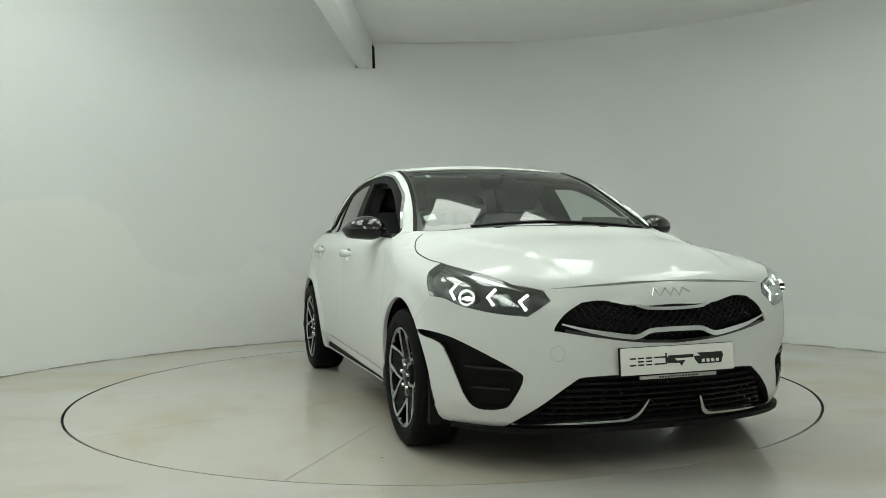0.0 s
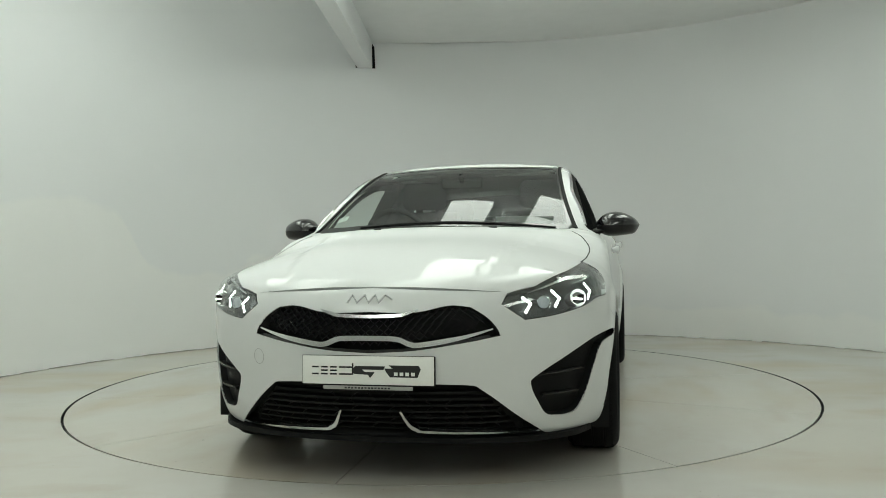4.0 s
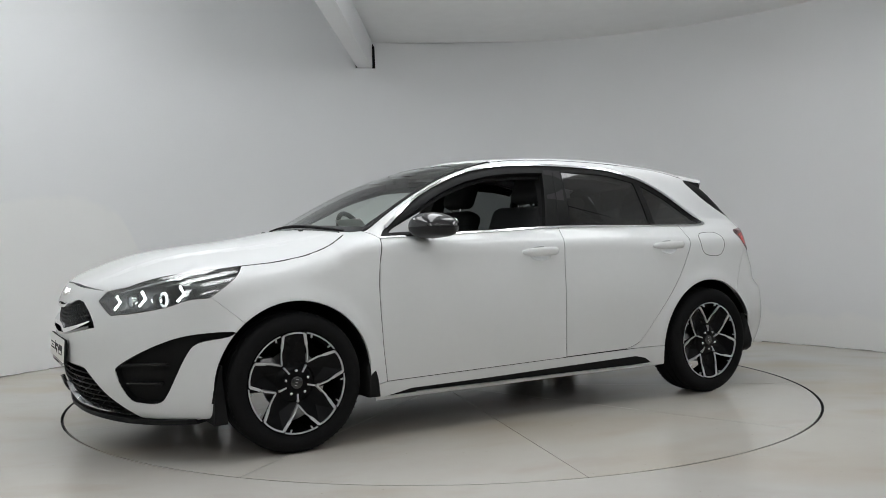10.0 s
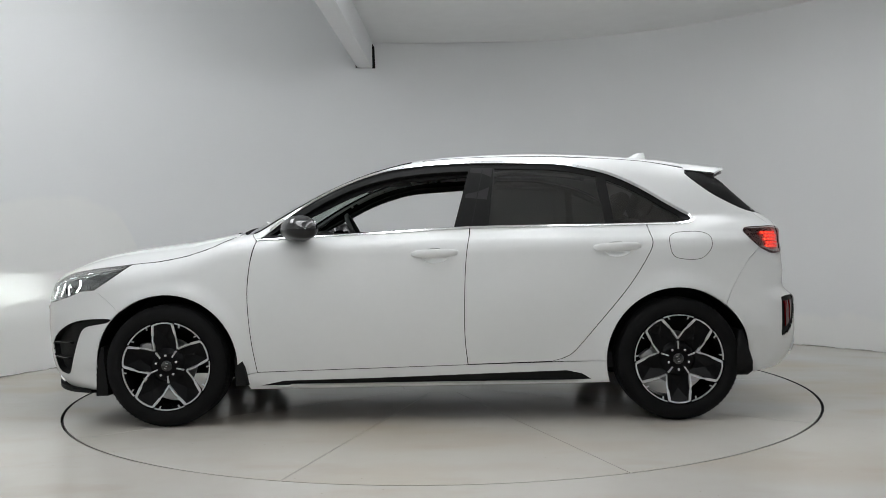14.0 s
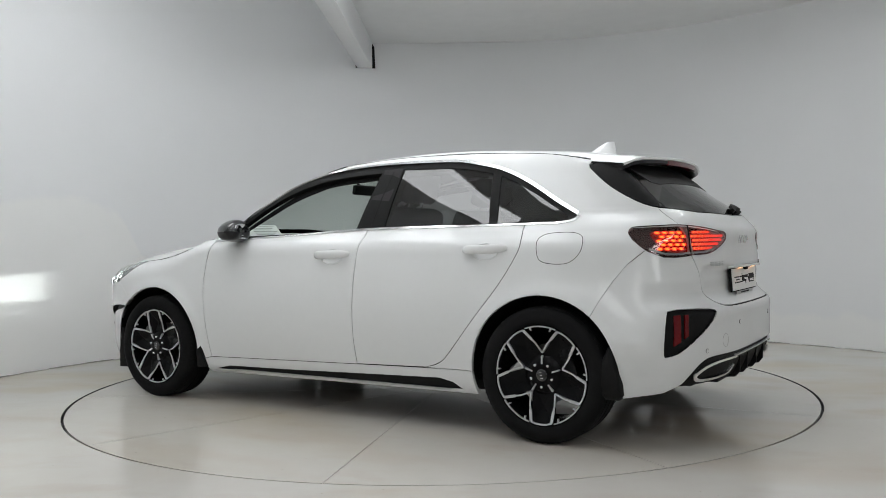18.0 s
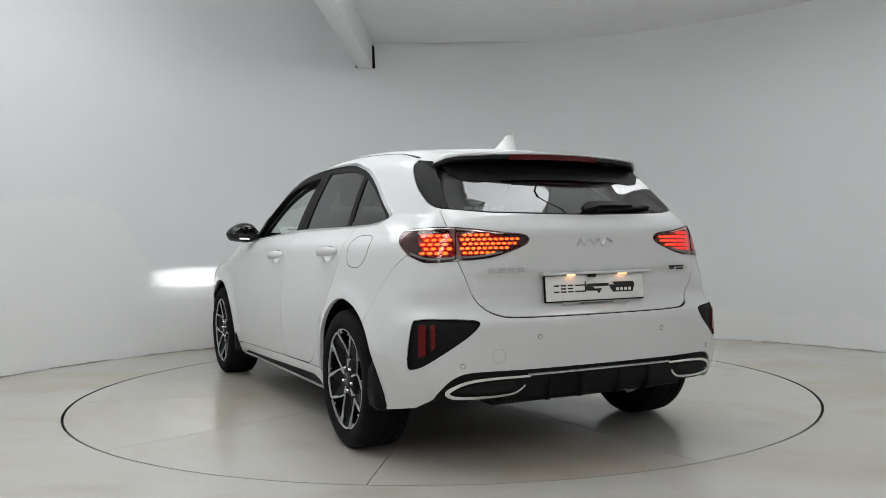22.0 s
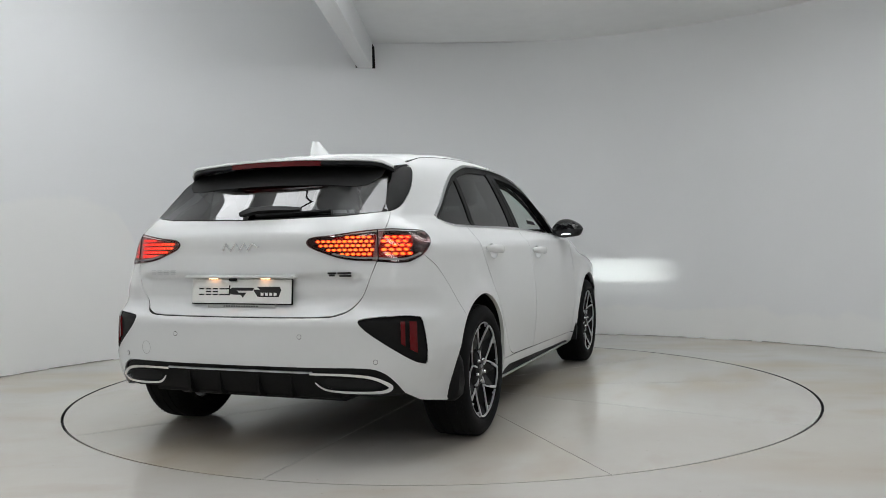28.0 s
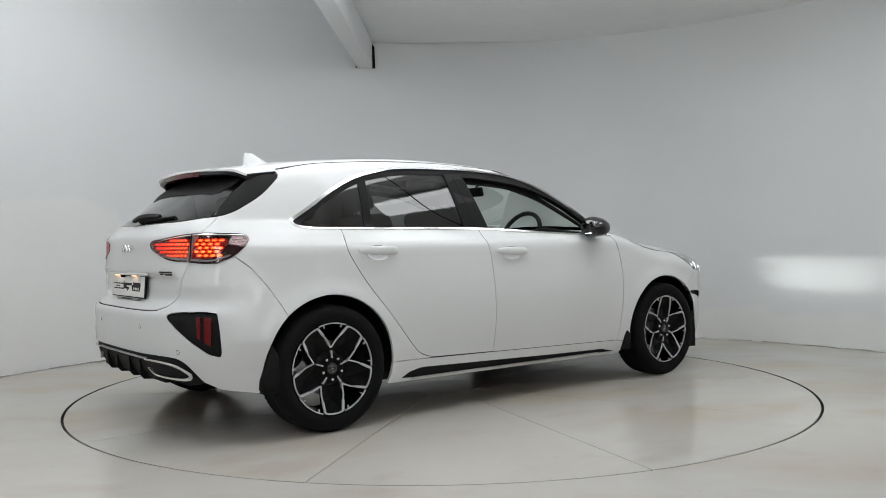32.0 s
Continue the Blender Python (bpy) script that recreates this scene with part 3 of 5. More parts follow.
lamp_low = settle("front", smoothed([(2.072, .582, .639), (1.99, .69, .651), (1.868, .795, .679), (1.79, .835, .706), (1.70, .862, .712)], 4))
lamp_low[-1] = settle("side", [(1.698, .86, .714)])[0]
lamp_back = settle("side", [(1.698, .86, .714), (1.633, .858, .762), (1.578, .828, .803), (1.535, .80, .845), (1.528, .78, .855)])
wing_seam = settle("side", [(1.698, .86, .714), (1.655, .87, .680), (1.605, .88, .638), (1.564, .89, .6005)])
wing = [(x, y, z + .004) for x, y, z in settle("top", hood_side[15:])] + [(.955, .70, 1.010), (.925, .72, 1.014), (.868, .75, .962)]
wing += smoothed([(.866, .8, .955), (.892, .86, .84), (.904, .88, .68), (.889, .88, .46), (.861, .85, .275)], 5) + [(.93, .85, .262)]
wing += arc(1.325, .317, .37, 188, 51, 22)
wing += [(x + .0015, y, z + .002) for x, y, z in wing_seam[::-1]] + [(x - .002, y, z) for x, y, z in lamp_back[1:-1]]
panel("front_wing", car, PAINT, "side", wing, mirror=True)

# front bumper with its openings
grille_half = smoothed([(2.18, 0, .678), (2.18, .17, .675), (2.16, .30, .700), (2.147, .385, .694)], 4)[:-1] + smoothed([(2.147, .385, .694), (2.13, .45, .65), (2.122, .492, .592), (2.14, .46, .578), (2.2, .2, .538), (2.21, 0, .526)], 4)
lower_edge = settle("front", smoothed([(2.2, 0, .412), (2.17, .355, .405), (2.145, .43, .38), (2.06, .54, .28), (1.95, .63, .195)], 4) + [(1.90, .66, .180)])
lower_half = lower_edge[:-1] + [(2.05, .45, .19), (2.12, .25, .19), (2.14, 0, .19)]
vent = smoothed([(1.62, .893, .567), (1.80, .836, .556), (1.93, .75, .508), (2.04, .625, .43), (2.058, .60, .395), (2.03, .625, .32), (1.985, .655, .268), (1.905, .735, .262), (1.87, .78, .31), (1.81, .83, .46), (1.76, .853, .52), (1.63, .89, .545)], 4, closed=True)
bump_half = smoothed([(2.133, 0, .765), (2.127, .26, .755), (2.105, .40, .750), (2.068, .515, .744)], 4) + [(2.106, .498, .70)] + lamp_low
bump_half += [(x, y, z - .0015) for x, y, z in wing_seam[1:]] + settle("side", arc(1.325, .317, .37, 49.4, -14, 14)) + [(1.72, .84, .19), (1.82, .77, .180)] + lower_edge[::-1]
panel("front_bumper", car, PAINT, "front", both(bump_half), holes=[both(grille_half), vent, flipped(vent)], depth=.006, res=.025)

# doors
fdoor = [(.859, .8, .958), (.27, .78, .985), (-.258, .77, 1.010)] + smoothed([(-.256, .8, .98), (-.239, .85, .88), (-.227, .87, .72), (-.223, .87, .46), (-.237, .85, .300)], 5)
fdoor += smoothed([(.857, .85, .276), (.885, .88, .46), (.90, .88, .68), (.888, .86, .84)], 5)
HANDLES = ((.045, -.192, .877), (-.90, -1.143, .897))


def handle_dish(x0, x1, z, k=1.0):
    """Outline of the dished recess behind a door handle."""
    return [((x0 + x1) / 2 + .074 * k * math.cos(a), .85, z - .009 + .040 * k * math.sin(a)) for a in [2 * math.pi * i / 20 for i in range(20)]]


front_doors = panel("front_door", car, PAINT, "side", fdoor, holes=[handle_dish(*HANDLES[0])], mirror=True)
rdoor = [(-.264, .77, 1.010), (-.8, .77, 1.015), (-1.192, .77, 1.018)] + smoothed([(-1.192, .77, 1.018), (-1.197, .8, .985), (-1.206, .837, .915), (-1.171, .866, .839), (-1.081, .881, .705), (-.92, .884, .513), (-.80, .868, .373), (-.745, .86, .334), (-.678, .857, .313)], 5)[1:]
rdoor += smoothed([(-.241, .85, .302), (-.227, .87, .46), (-.231, .87, .72), (-.243, .85, .88), (-.261, .8, .98)], 5)
rear_doors = panel("rear_door", car, PAINT, "side", rdoor, holes=[handle_dish(*HANDLES[1])], mirror=True)

# side of the body: rear quarter, roof rail and windscreen pillar in one pressing
dlo_top = smoothed([(.862, .76, .962), (.735, .74, 1.065), (.58, .71, 1.172), (.40, .68, 1.262), (.237, .65, 1.318), (.061, .62, 1.350), (-.126, .6, 1.365), (-.349, .59, 1.370), (-.704, .594, 1.361), (-.863, .609, 1.337), (-1.021, .627, 1.297), (-1.176, .653, 1.224), (-1.328, .683, 1.129), (-1.437, .70, 1.065)], 4)
gate_seam = settle("rear", smoothed([(-1.825, .643, 1.078), (-1.85, .645, 1.05), (-1.875, .645, 1.025), (-1.905, .645, .998), (-1.95, .64, .93), (-1.955, .632, .862)], 4))
blade_edge = smoothed([(-1.45, .585, 1.297), (-1.475, .60, 1.268), (-1.575, .633, 1.186), (-1.70, .65, 1.114), (-1.77, .648, 1.086), (gate_seam[0][0] + .002, .645, 1.080)], 4)
lamp_out = [(gate_seam[12][0] + .003, .655, 1.0), (-1.82, .70, .998), (-1.725, .738, .994), (-1.703, .765, .972), (-1.732, .785, .932), (-1.788, .776, .886)]
quarter = dlo_top + [(-1.450, .73, 1.045), (-1.43, .75, 1.026), (-1.20, .77, 1.020)]
quarter += smoothed([(-1.202, .8, .985), (-1.211, .837, .915), (-1.176, .866, .839), (-1.086, .881, .705), (-.925, .884, .513), (-.805, .868, .373), (-.749, .86, .331), (-.678, .857, .310)], 5) + [(-.9548, .85, .3125)]
tail_seam = settle("side", [(-1.5725, .88, .5966), (-1.605, .87, .662), (-1.655, .86, .742), (-1.718, .82, .825), (-1.788, .776, .886)])
quarter += arc(-1.325, .317, .37, 0, 131.2, 22) + [(x + .0015, y, z + .002) for x, y, z in tail_seam] + lamp_out[::-1] + [(x + .003, y, z) for x, y, z in gate_seam[1:12][::-1]] + blade_edge[::-1]
screen_edge = smoothed([(.05, .556, 1.4), (.2, .565, 1.35), (.4, .588, 1.29), (.6, .622, 1.2), (.76, .660, 1.1), (.90, .701, 1.0)], 4)
quarter += smoothed([(-1.46, .56, 1.325), (-1.2, .545, 1.372), (-.8, .55, 1.397), (-.35, .555, 1.404), (-.1, .556, 1.393)], 4) + settle("top", [(x, y + .002, z) for x, y, z in screen_edge])
panel("body_side", car, PAINT, "side", quarter, mirror=True, res=.025)

# near-black strips behind the shut lines, painted shade for the gaps
for run in ([(x, y, z) for x, y, z in fdoor[3:4] + smoothed([(-.26, .8, .98), (-.243, .85, .88), (-.229, .87, .72), (-.225, .87, .46), (-.239, .85, .300)], 5)[1:]], smoothed([(.8625, .8, .956), (.890, .86, .84), (.902, .88, .68), (.887, .88, .46), (.859, .85, .276)], 5),
            smoothed([(-1.1995, .8, .985), (-1.2085, .837, .915), (-1.1735, .866, .839), (-1.0835, .881, .705), (-.9225, .884, .513), (-.8025, .868, .373), (-.747, .86, .3325), (-.678, .857, .3115), (-.24, .85, .299)], 5), [(-.24 + .11 * i, .85, .299 - .0023 * i) for i in range(11)]):
    band("shut_line_shade", car, DARK, "side", run, .024, out=-.0035, thick=.003, mirror=True)

# sills with a black insert and a bright line
insert = [(.868, .85, .197), (.72, .85, .227), (.29, .85, .234), (-.75, .85, .262), (-.83, .85, .245), (-.885, .85, .211), (-.75, .85, .206), (.69, .85, .199)]
sill = [(.93, .85, .258), (.857, .85, .272), (-.236, .85, .296), (-.678, .85, .305), (-.955, .85, .309), (-.958, .85, .27), (-.964, .85, .235), (-.974, .85, .198), (-.895, .85, .193), (.90, .84, .18)]
sills = panel("sill", car, PAINT, "side", sill, holes=[insert], mirror=True)
for s, q in zip((1, -1), panel("insert", None, BLACK_PLASTIC, "side", insert, out=-.006, depth=.03, mirror=True, label="black plastic sill insert")):
    q.parent = sills[0 if s == 1 else 1]
for s, q in zip((0, 1), band("trim_line", None, ALLOY, "side", [(.69 - .06 * i, .85, .2035 + .00011 * i) for i in range(26)], .008, out=.0035, mirror=True, label="satin silver trim line")):
    q.parent = sills[s]

# roof and screen
roof_half = [(.175, 0, 1.4), (.165, .2, 1.4), (.12, .4, 1.4), (.05, .552, 1.38)] + [(-.35, .551, 1.4), (-.8, .546, 1.4), (-1.2, .541, 1.38), (-1.455, .545, 1.33), (-1.47, .4, 1.37), (-1.475, 0, 1.37)]
panel("roof", car, PAINT, "top", both(roof_half))
screen_half = [(1.04, 0, 1), (1.026, .3, 1), (.99, .55, 1), (.955, .655, 1), (.90, .697, 1.0), (.76, .656, 1.1), (.6, .618, 1.2), (.4, .584, 1.29), (.2, .561, 1.35), (.065, .552, 1.38), (.125, .4, 1.4), (.17, .2, 1.4), (.18, 0, 1.4)]
screen = panel("windscreen", car, GLASS, "top", both(screen_half), depth=.005, face=screen_face, label="clear laminated windscreen")
frit_in = [(.985, 0, 1), (.968, .3, 1), (.92, .52, 1), (.872, .645, 1.0), (.75, .628, 1.1), (.6, .594, 1.2), (.4, .563, 1.29), (.22, .540, 1.35), (.165, .520, 1.38), (.195, .38, 1.4), (.225, .2, 1.4), (.235, 0, 1.4)]
panel("black_border", screen, GLOSS_BLACK, "top", both([(x - .004 * (x > .5) + .004 * (x < .3), y * .994, z) for x, y, z in screen_half]), holes=[both(frit_in)], out=.001, depth=.0025, face=screen_face, label="black printed screen border")
band("screen_moulding", car, BLACK_PLASTIC, "top", [(x, y - .004, z) for x, y, z in screen_edge], .020, out=.004, mirror=True)
band("roof_moulding", car, BLACK_PLASTIC, "side", smoothed([(.05, .55, 1.386), (-.35, .55, 1.405), (-.8, .545, 1.398), (-1.2, .54, 1.373), (-1.45, .55, 1.328)], 6), .006, out=.0005, mirror=True)

# side windows
belt = [(.862, .77, .962), (.27, .78, .987), (-.264, .77, 1.012), (-.966, .77, 1.014), (-1.385, .76, 1.017), (-1.443, .75, 1.036)]
seam = ((-.267, 1.010), (-.347, 1.370))


def dlo_at(x, drop):
    """A place under the window line's upper edge."""
    k = np.array(dlo_top)
    return (x, .65, float(np.interp(-x, -k[:, 0], k[:, 2])) - drop)


fw = [(.80, .76, .990)] + [dlo_at(x, .045) for x in (.66, .52, .40, .28, .14, 0, -.12, -.20, -.262)] + [(-.262, .6, 1.325), (-.178, .76, 1.020), (.27, .78, 1.000)]
rw = [(-.360, .76, 1.022)] + [(-.402, .6, 1.338)] + [dlo_at(x, .034) for x in (-.5, -.6, -.7, -.8, -.88)] + [(-.955, .62, 1.285), (-.985, .76, 1.024)]
qw = [(-1.030, .76, 1.024), (-1.005, .64, 1.268)] + [dlo_at(x, .035) for x in (-1.06, -1.14, -1.22, -1.30, -1.37)] + [(-1.405, .72, 1.042), (-1.385, .75, 1.028)]
ring = dlo_top + belt[::-1]
frames = panel("window_frame", car, BLACK_PLASTIC, "side", ring, holes=[fw, rw, qw], mirror=True, out=-.004, depth=.03, res=.02, label="matt black window frames and door pillars")
for nm, o, m, lab in (("rear_side_window", rw, TINT, "dark tinted rear side window"), ("quarter_window", qw, TINT, "dark tinted quarter window")):
    panel(nm, car, m, "side", o, out=-.009, depth=.004, mirror=True, face=side_face, label=lab)
for q in (band("upper_trim", car, CHROME, "side", dlo_top[2:], .017, out=.005, mirror=True, label="bright window trim") + band("belt_trim", car, CHROME, "side", smoothed(belt[:5], 6), .012, out=.005, mirror=True, label="bright window trim")
          + band("corner_trim", car, CHROME, "side", smoothed([(-1.36, .76, 1.018), (-1.43, .75, 1.028), (-1.449, .73, 1.048), (-1.43, .7, 1.072)], 5), .018, out=.003, mirror=True, label="bright window trim")):
    pass
band("door_gap", car, DARK, "side", [(seam[0][0] + (seam[1][0] - seam[0][0]) * i / 8, .7, seam[0][1] + (seam[1][1] - seam[0][1]) * i / 8) for i in range(9)], .005, out=-.002, mirror=True)

# door handles, with a dished recess under the grip
for s in (1, -1):
    for (x0, x1, z), d in zip(HANDLES, (front_doors, rear_doors)):
        h = new("door_handle")
        h.parent = d[0 if s == 1 else 1]
        bm = bmesh.new()
        run = []
        for i in range(17):
            t = i / 16
            p = on_form("side", [(x0 + (x1 - x0) * t, .85, z + .006 * t)])[0][0]
            bow = .036 * (1 - abs(2 * t - 1) ** 3.6) + .002
            run.append((p[0], (p[1] + bow) * s, p[2]))
        tube(bm, run, [.010 + .013 * (1 - abs(i / 8 - 1) ** 5) for i in range(17)], 14, squash=(.5, 1))
        part("grip", bm, PAINT, h)
        bm = bmesh.new()
        rows = []
        for k, sink in ((1.0, -.0005), (.93, .008), (.75, .019), (.45, .026), (.15, .028)):
            Q, N = on_form("side", handle_dish(x0, x1, z, k), -sink)
            rows.append([bm.verts.new((q[0], q[1] * s, q[2])) for q in Q])
        for A, B in zip(rows, rows[1:]):
            for i in range(20):
                bm.faces.new((A[i], A[(i + 1) % 20], B[(i + 1) % 20], B[i]))
        bm.faces.new(rows[-1])
        part("recess", bm, PAINT, h)

# fuel flap: a fine round-cornered gap on the left flank
flap = smoothed([(-1.295, .83, .929), (-1.312, .81, .958), (-1.355, .806, .971), (-1.453, .805, .973), (-1.502, .82, .958), (-1.518, .83, .93), (-1.508, .858, .879), (-1.453, .871, .833), (-1.357, .87, .832), (-1.308, .865, .856)], 5, closed=True)
band("fuel_flap_gap", car, SEAM, "side", flap + flap[:1], .0028, out=.0008, thick=.003)

# front: grille
bars = new("grille")
bars.parent = car
panel("backing", bars, DARK, "front", both(grille_half), out=-.05, depth=-.05)
for k in range(4):
    z = .566 + .034 * k
    w = .44 - .04 * abs(k - 1.3)
    for h in (0, 1):
        run = [(2.1, -w + 2 * w * i / 26, z + (.015 if (i + h) % 2 else -.015) + .06 * abs(-1 + 2 * i / 26) ** 1.3 * (1 - k / 6)) for i in range(27)]
        band("mesh_bar", bars, GRILLE, "front", run, .0045, out=-.018, thick=.012)
low_run = [(2.138, .468, .611), (2.178, .354, .581), (2.206, .21, .557), (2.21, .165, .559), (2.212, .118, .577), (2.213, .05, .580), (2.213, 0, .580)]
band("chrome_strip", bars, CHROME, "front", smoothed(low_run + flipped(low_run[:-1])[::-1], 5), .019, out=.006, thick=.03, label="bright chrome strip", taper=((0, .3), (.12, 1), (.88, 1), (1, .3)))
up_run = [(2.185, .192, .685), (2.19, .15, .672), (2.196, .114, .664), (2.199, 0, .660)]
band("upper_strip", bars, CHROME, "front", smoothed(up_run + flipped(up_run[:-1])[::-1], 5), .013, out=.004, thick=.02, label="bright chrome strip", taper=((0, .2), (.15, 1), (.85, 1), (1, .2)))
low_run2 = smoothed([(2.13, .452, .585), (2.2, .2, .543), (2.21, 0, .530)], 6)
band("lower_lip", bars, GLOSS_BLACK, "front", low_run2 + flipped(low_run2[:-1])[::-1], .012, out=.001, thick=.03)

intake = new("lower_grille")
intake.parent = car
panel("backing", intake, DARK, "front", both(lower_half), out=-.055, depth=-.055)
# Black box added behind the slats so that the opening stays dark.
bm = bmesh.new()
box(bm, (2.0, 0, .30), (.06, .62, .22))
part("dark_filler", bm, DARK, intake)
for k in range(8):
    z = .215 + .026 * k
    w = .575 - .028 * k
    band("slat", intake, BLACK_PLASTIC, "front", [(2.1, -w + 2 * w * i / 24, z) for i in range(25)], .008, out=-.02, thick=.03)
for k in range(15):
    y = -.49 + .07 * k
    run = [(2.1, y + .02 * (-1) ** (k + j), .21 + .026 * j) for j in range(max(3, int(8 - abs(y) * 6)))]
    band("mesh_bar", intake, GRILLE, "front", run, .004, out=-.024, thick=.01)
lip = smoothed([(1.97, .615, .205), (2.092, .409, .216), (2.144, .205, .223), (2.158, .172, .232), (2.172, .148, .25), (2.192, .118, .305)], 5)
band("silver_blade", intake, CHROME, "front", lip, .011, out=.006, thick=.02, mirror=True, label="silver blade trim", taper=((0, .5), (.2, 1), (.7, 1.6), (1, .6)))
bm = bmesh.new()
under = smoothed([(1.76, .80, .182), (1.9, .725, .182), (2.03, .56, .184), (2.12, .3, .188), (2.148, 0, .190)], 5)
rows = []
for x, y, z in under + flipped(under[:-1])[::-1]:
    rows.append([bm.verts.new((x - .004, y, z + .006)), bm.verts.new((x - .006, y, z - .014)), bm.verts.new((x - .16, y * .86, z - .014)), bm.verts.new((x - .12, y * .90, z + .012))])
for A, B in zip(rows, rows[1:]):
    for j in range(4):
        bm.faces.new((A[j], A[(j + 1) % 4], B[(j + 1) % 4], B[j]))
part("splitter", bm, BLACK_PLASTIC, car, "black front splitter")

# bumper vents
for s in (1, -1):
    v = new("bumper_vent")
    v.parent = car
    o = vent if s == 1 else flipped(vent)
    panel("liner", v, BLACK_PLASTIC, "front", o, out=-.034, depth=-.034, label="gloss black vent liner")
    for run in ([(1.875, .787, .432), (1.97, .70, .427), (2.05, .61, .422)], [(1.895, .766, .347), (1.96, .71, .346), (2.02, .642, .345)]):
        r = smoothed(run if s == 1 else flipped(run), 5)
        band("fin", v, BLACK_PLASTIC, "front", r, .012, out=-.004, thick=.02)
        band("fin_edge", v, GLOSS_BLACK, "front", [(x, y, z + .005) for x, y, z in r], .0035, out=-.001, thick=.004, label="gloss black fin edge")

# headlamps
lamp_edge = [(2.104, .500, .70), (2.066, .522, .741)] + [(x, y + .003, z) for x, y, z in settle("top", hood_side[:18])] + [(x + .001, y, z) for x, y, z in lamp_back[::-1][1:]] + [(x, y, z + .003) for x, y, z in lamp_low[::-1][1:]]
for s in (1, -1):
    hl = new("headlamp")
    hl.parent = car

    def side_of(run):
        return run if s == 1 else flipped(run)
    hole = [(1.885 - .04 * math.cos(a), .77 + .03 * math.cos(a), .711 + .030 * math.sin(a)) for a in [2 * math.pi * i / 14 for i in range(14)]]
    panel("housing", hl, LAMP_DARK, "front", side_of(lamp_edge), holes=[side_of(hole)], out=-.035, depth=-.036, res=.02, label="smoked black headlamp housing")
    panel("lens", hl, CLEAR, "front", side_of(lamp_edge), out=.001, depth=.003, back=True, res=.02, label="clear headlamp lens")
    for run in ([(2.048, .573, .728), (2.039, .606, .701), (2.062, .588, .666)], [(1.963, .679, .750), (1.952, .71, .717), (1.977, .694, .683)], [(1.824, .799, .772), (1.81, .822, .737), (1.837, .813, .703)]):
        band("led_chevron", hl, LED_WHITE, "front", side_of(run), .0100, out=-.012, thick=.003, label="lit white light strip")
    for c in ((1.999, .655, .706),):
        (P,), (N,) = on_form("front", side_of([c]), -.022)
        m = Matrix.Translation(P) @ Vector((1, .12 * s, 0)).to_track_quat("Y", "Z").to_matrix().to_4x4()
        bm = bmesh.new()
        lathe(bm, [(.026, -.01), (.0265, .008), (.023, .010), (.0225, -.01)], 24, closed=True)
        bmesh.ops.transform(bm, matrix=m, verts=bm.verts)
        pr = part("projector", bm, CHROME, hl, "chrome-ringed projector")
        bm = bmesh.new()
        lathe(bm, [(.0001, .012), (.010, .0105), (.018, .006), (.0225, -.002)], 20)
        bmesh.ops.transform(bm, matrix=m, verts=bm.verts)
        part("bulb_lens", bm, LED_SOFT, pr)
    # dipped-beam unit: a lit slot behind a black shield, which throws the beam just under the level
    (P,), _ = on_form("front", side_of([(1.885, .77, .715)]), -.006)
    unit = []
    bm = bmesh.new()
    x, y, z, L = P[0], P[1], P[2], .06
    for c, q in (((x - L / 2, y, z + .009), (L + .012, .048, .002)), ((x - L / 2, y, z - .0195), (L + .012, .048, .002)), ((x - L / 2, y + .023, z - .005), (L + .012, .002, .030)), ((x - L / 2, y - .023, z - .005), (L + .012, .002, .030)), ((x - L - .004, y, z - .005), (.002, .048, .030)),
                 ((x, y, z + .0035), (.002, .048, .011)), ((x, y, z - .0155), (.002, .048, .007))):
        box(bm, c, q)
    shield = part("beam_shield", bm, DARK, hl)
    bm = bmesh.new()
    lathe(bm, [(.0235, -.002), (.0245, .004), (.029, .005), (.033, .002), (.034, -.004)], 28)
    bmesh.ops.transform(bm, matrix=Matrix.Translation((x - .004, y, z - .004)) @ Vector((1, .25 * s, 0)).to_track_quat("Y", "Z").to_matrix().to_4x4(), verts=bm.verts)
    part("beam_lens", bm, BEAM_RING, hl, "glowing rim of the dipped-beam lens")
    for nm, lo, hi, wd, mat in (("beam_source", -.0050, -.0024, .016, BEAM), ("spread_source", .0005, .0045, .019, BEAM_SPREAD)):
        bm = bmesh.new()
        bm.faces.new([bm.verts.new((x - L, y + dy, z + dz)) for dy, dz in ((-wd, lo), (wd, lo), (wd, hi), (-wd, hi))])
        part(nm, bm, mat, shield, "lit slot of the dipped beam", smooth=False)
    band("chrome_line", hl, CHROME, "front", side_of(smoothed([(2.03, .59, .742), (1.914, .700, .783), (1.753, .765, .818), (1.60, .785, .838)], 5)), .014, out=-.010, thick=.006, label="chrome line", taper=((0, .3), (.5, 1), (1, .3)))
    band("chrome_line", hl, CHROME, "front", side_of(smoothed([(1.88, .765, .772), (1.75, .805, .797), (1.62, .812, .818)], 5)), .010, out=-.010, thick=.006, label="chrome line", taper=((0, .3), (.5, 1), (1, .3)))

# number plates: writing and maker's marks as plain shapes
plates = []


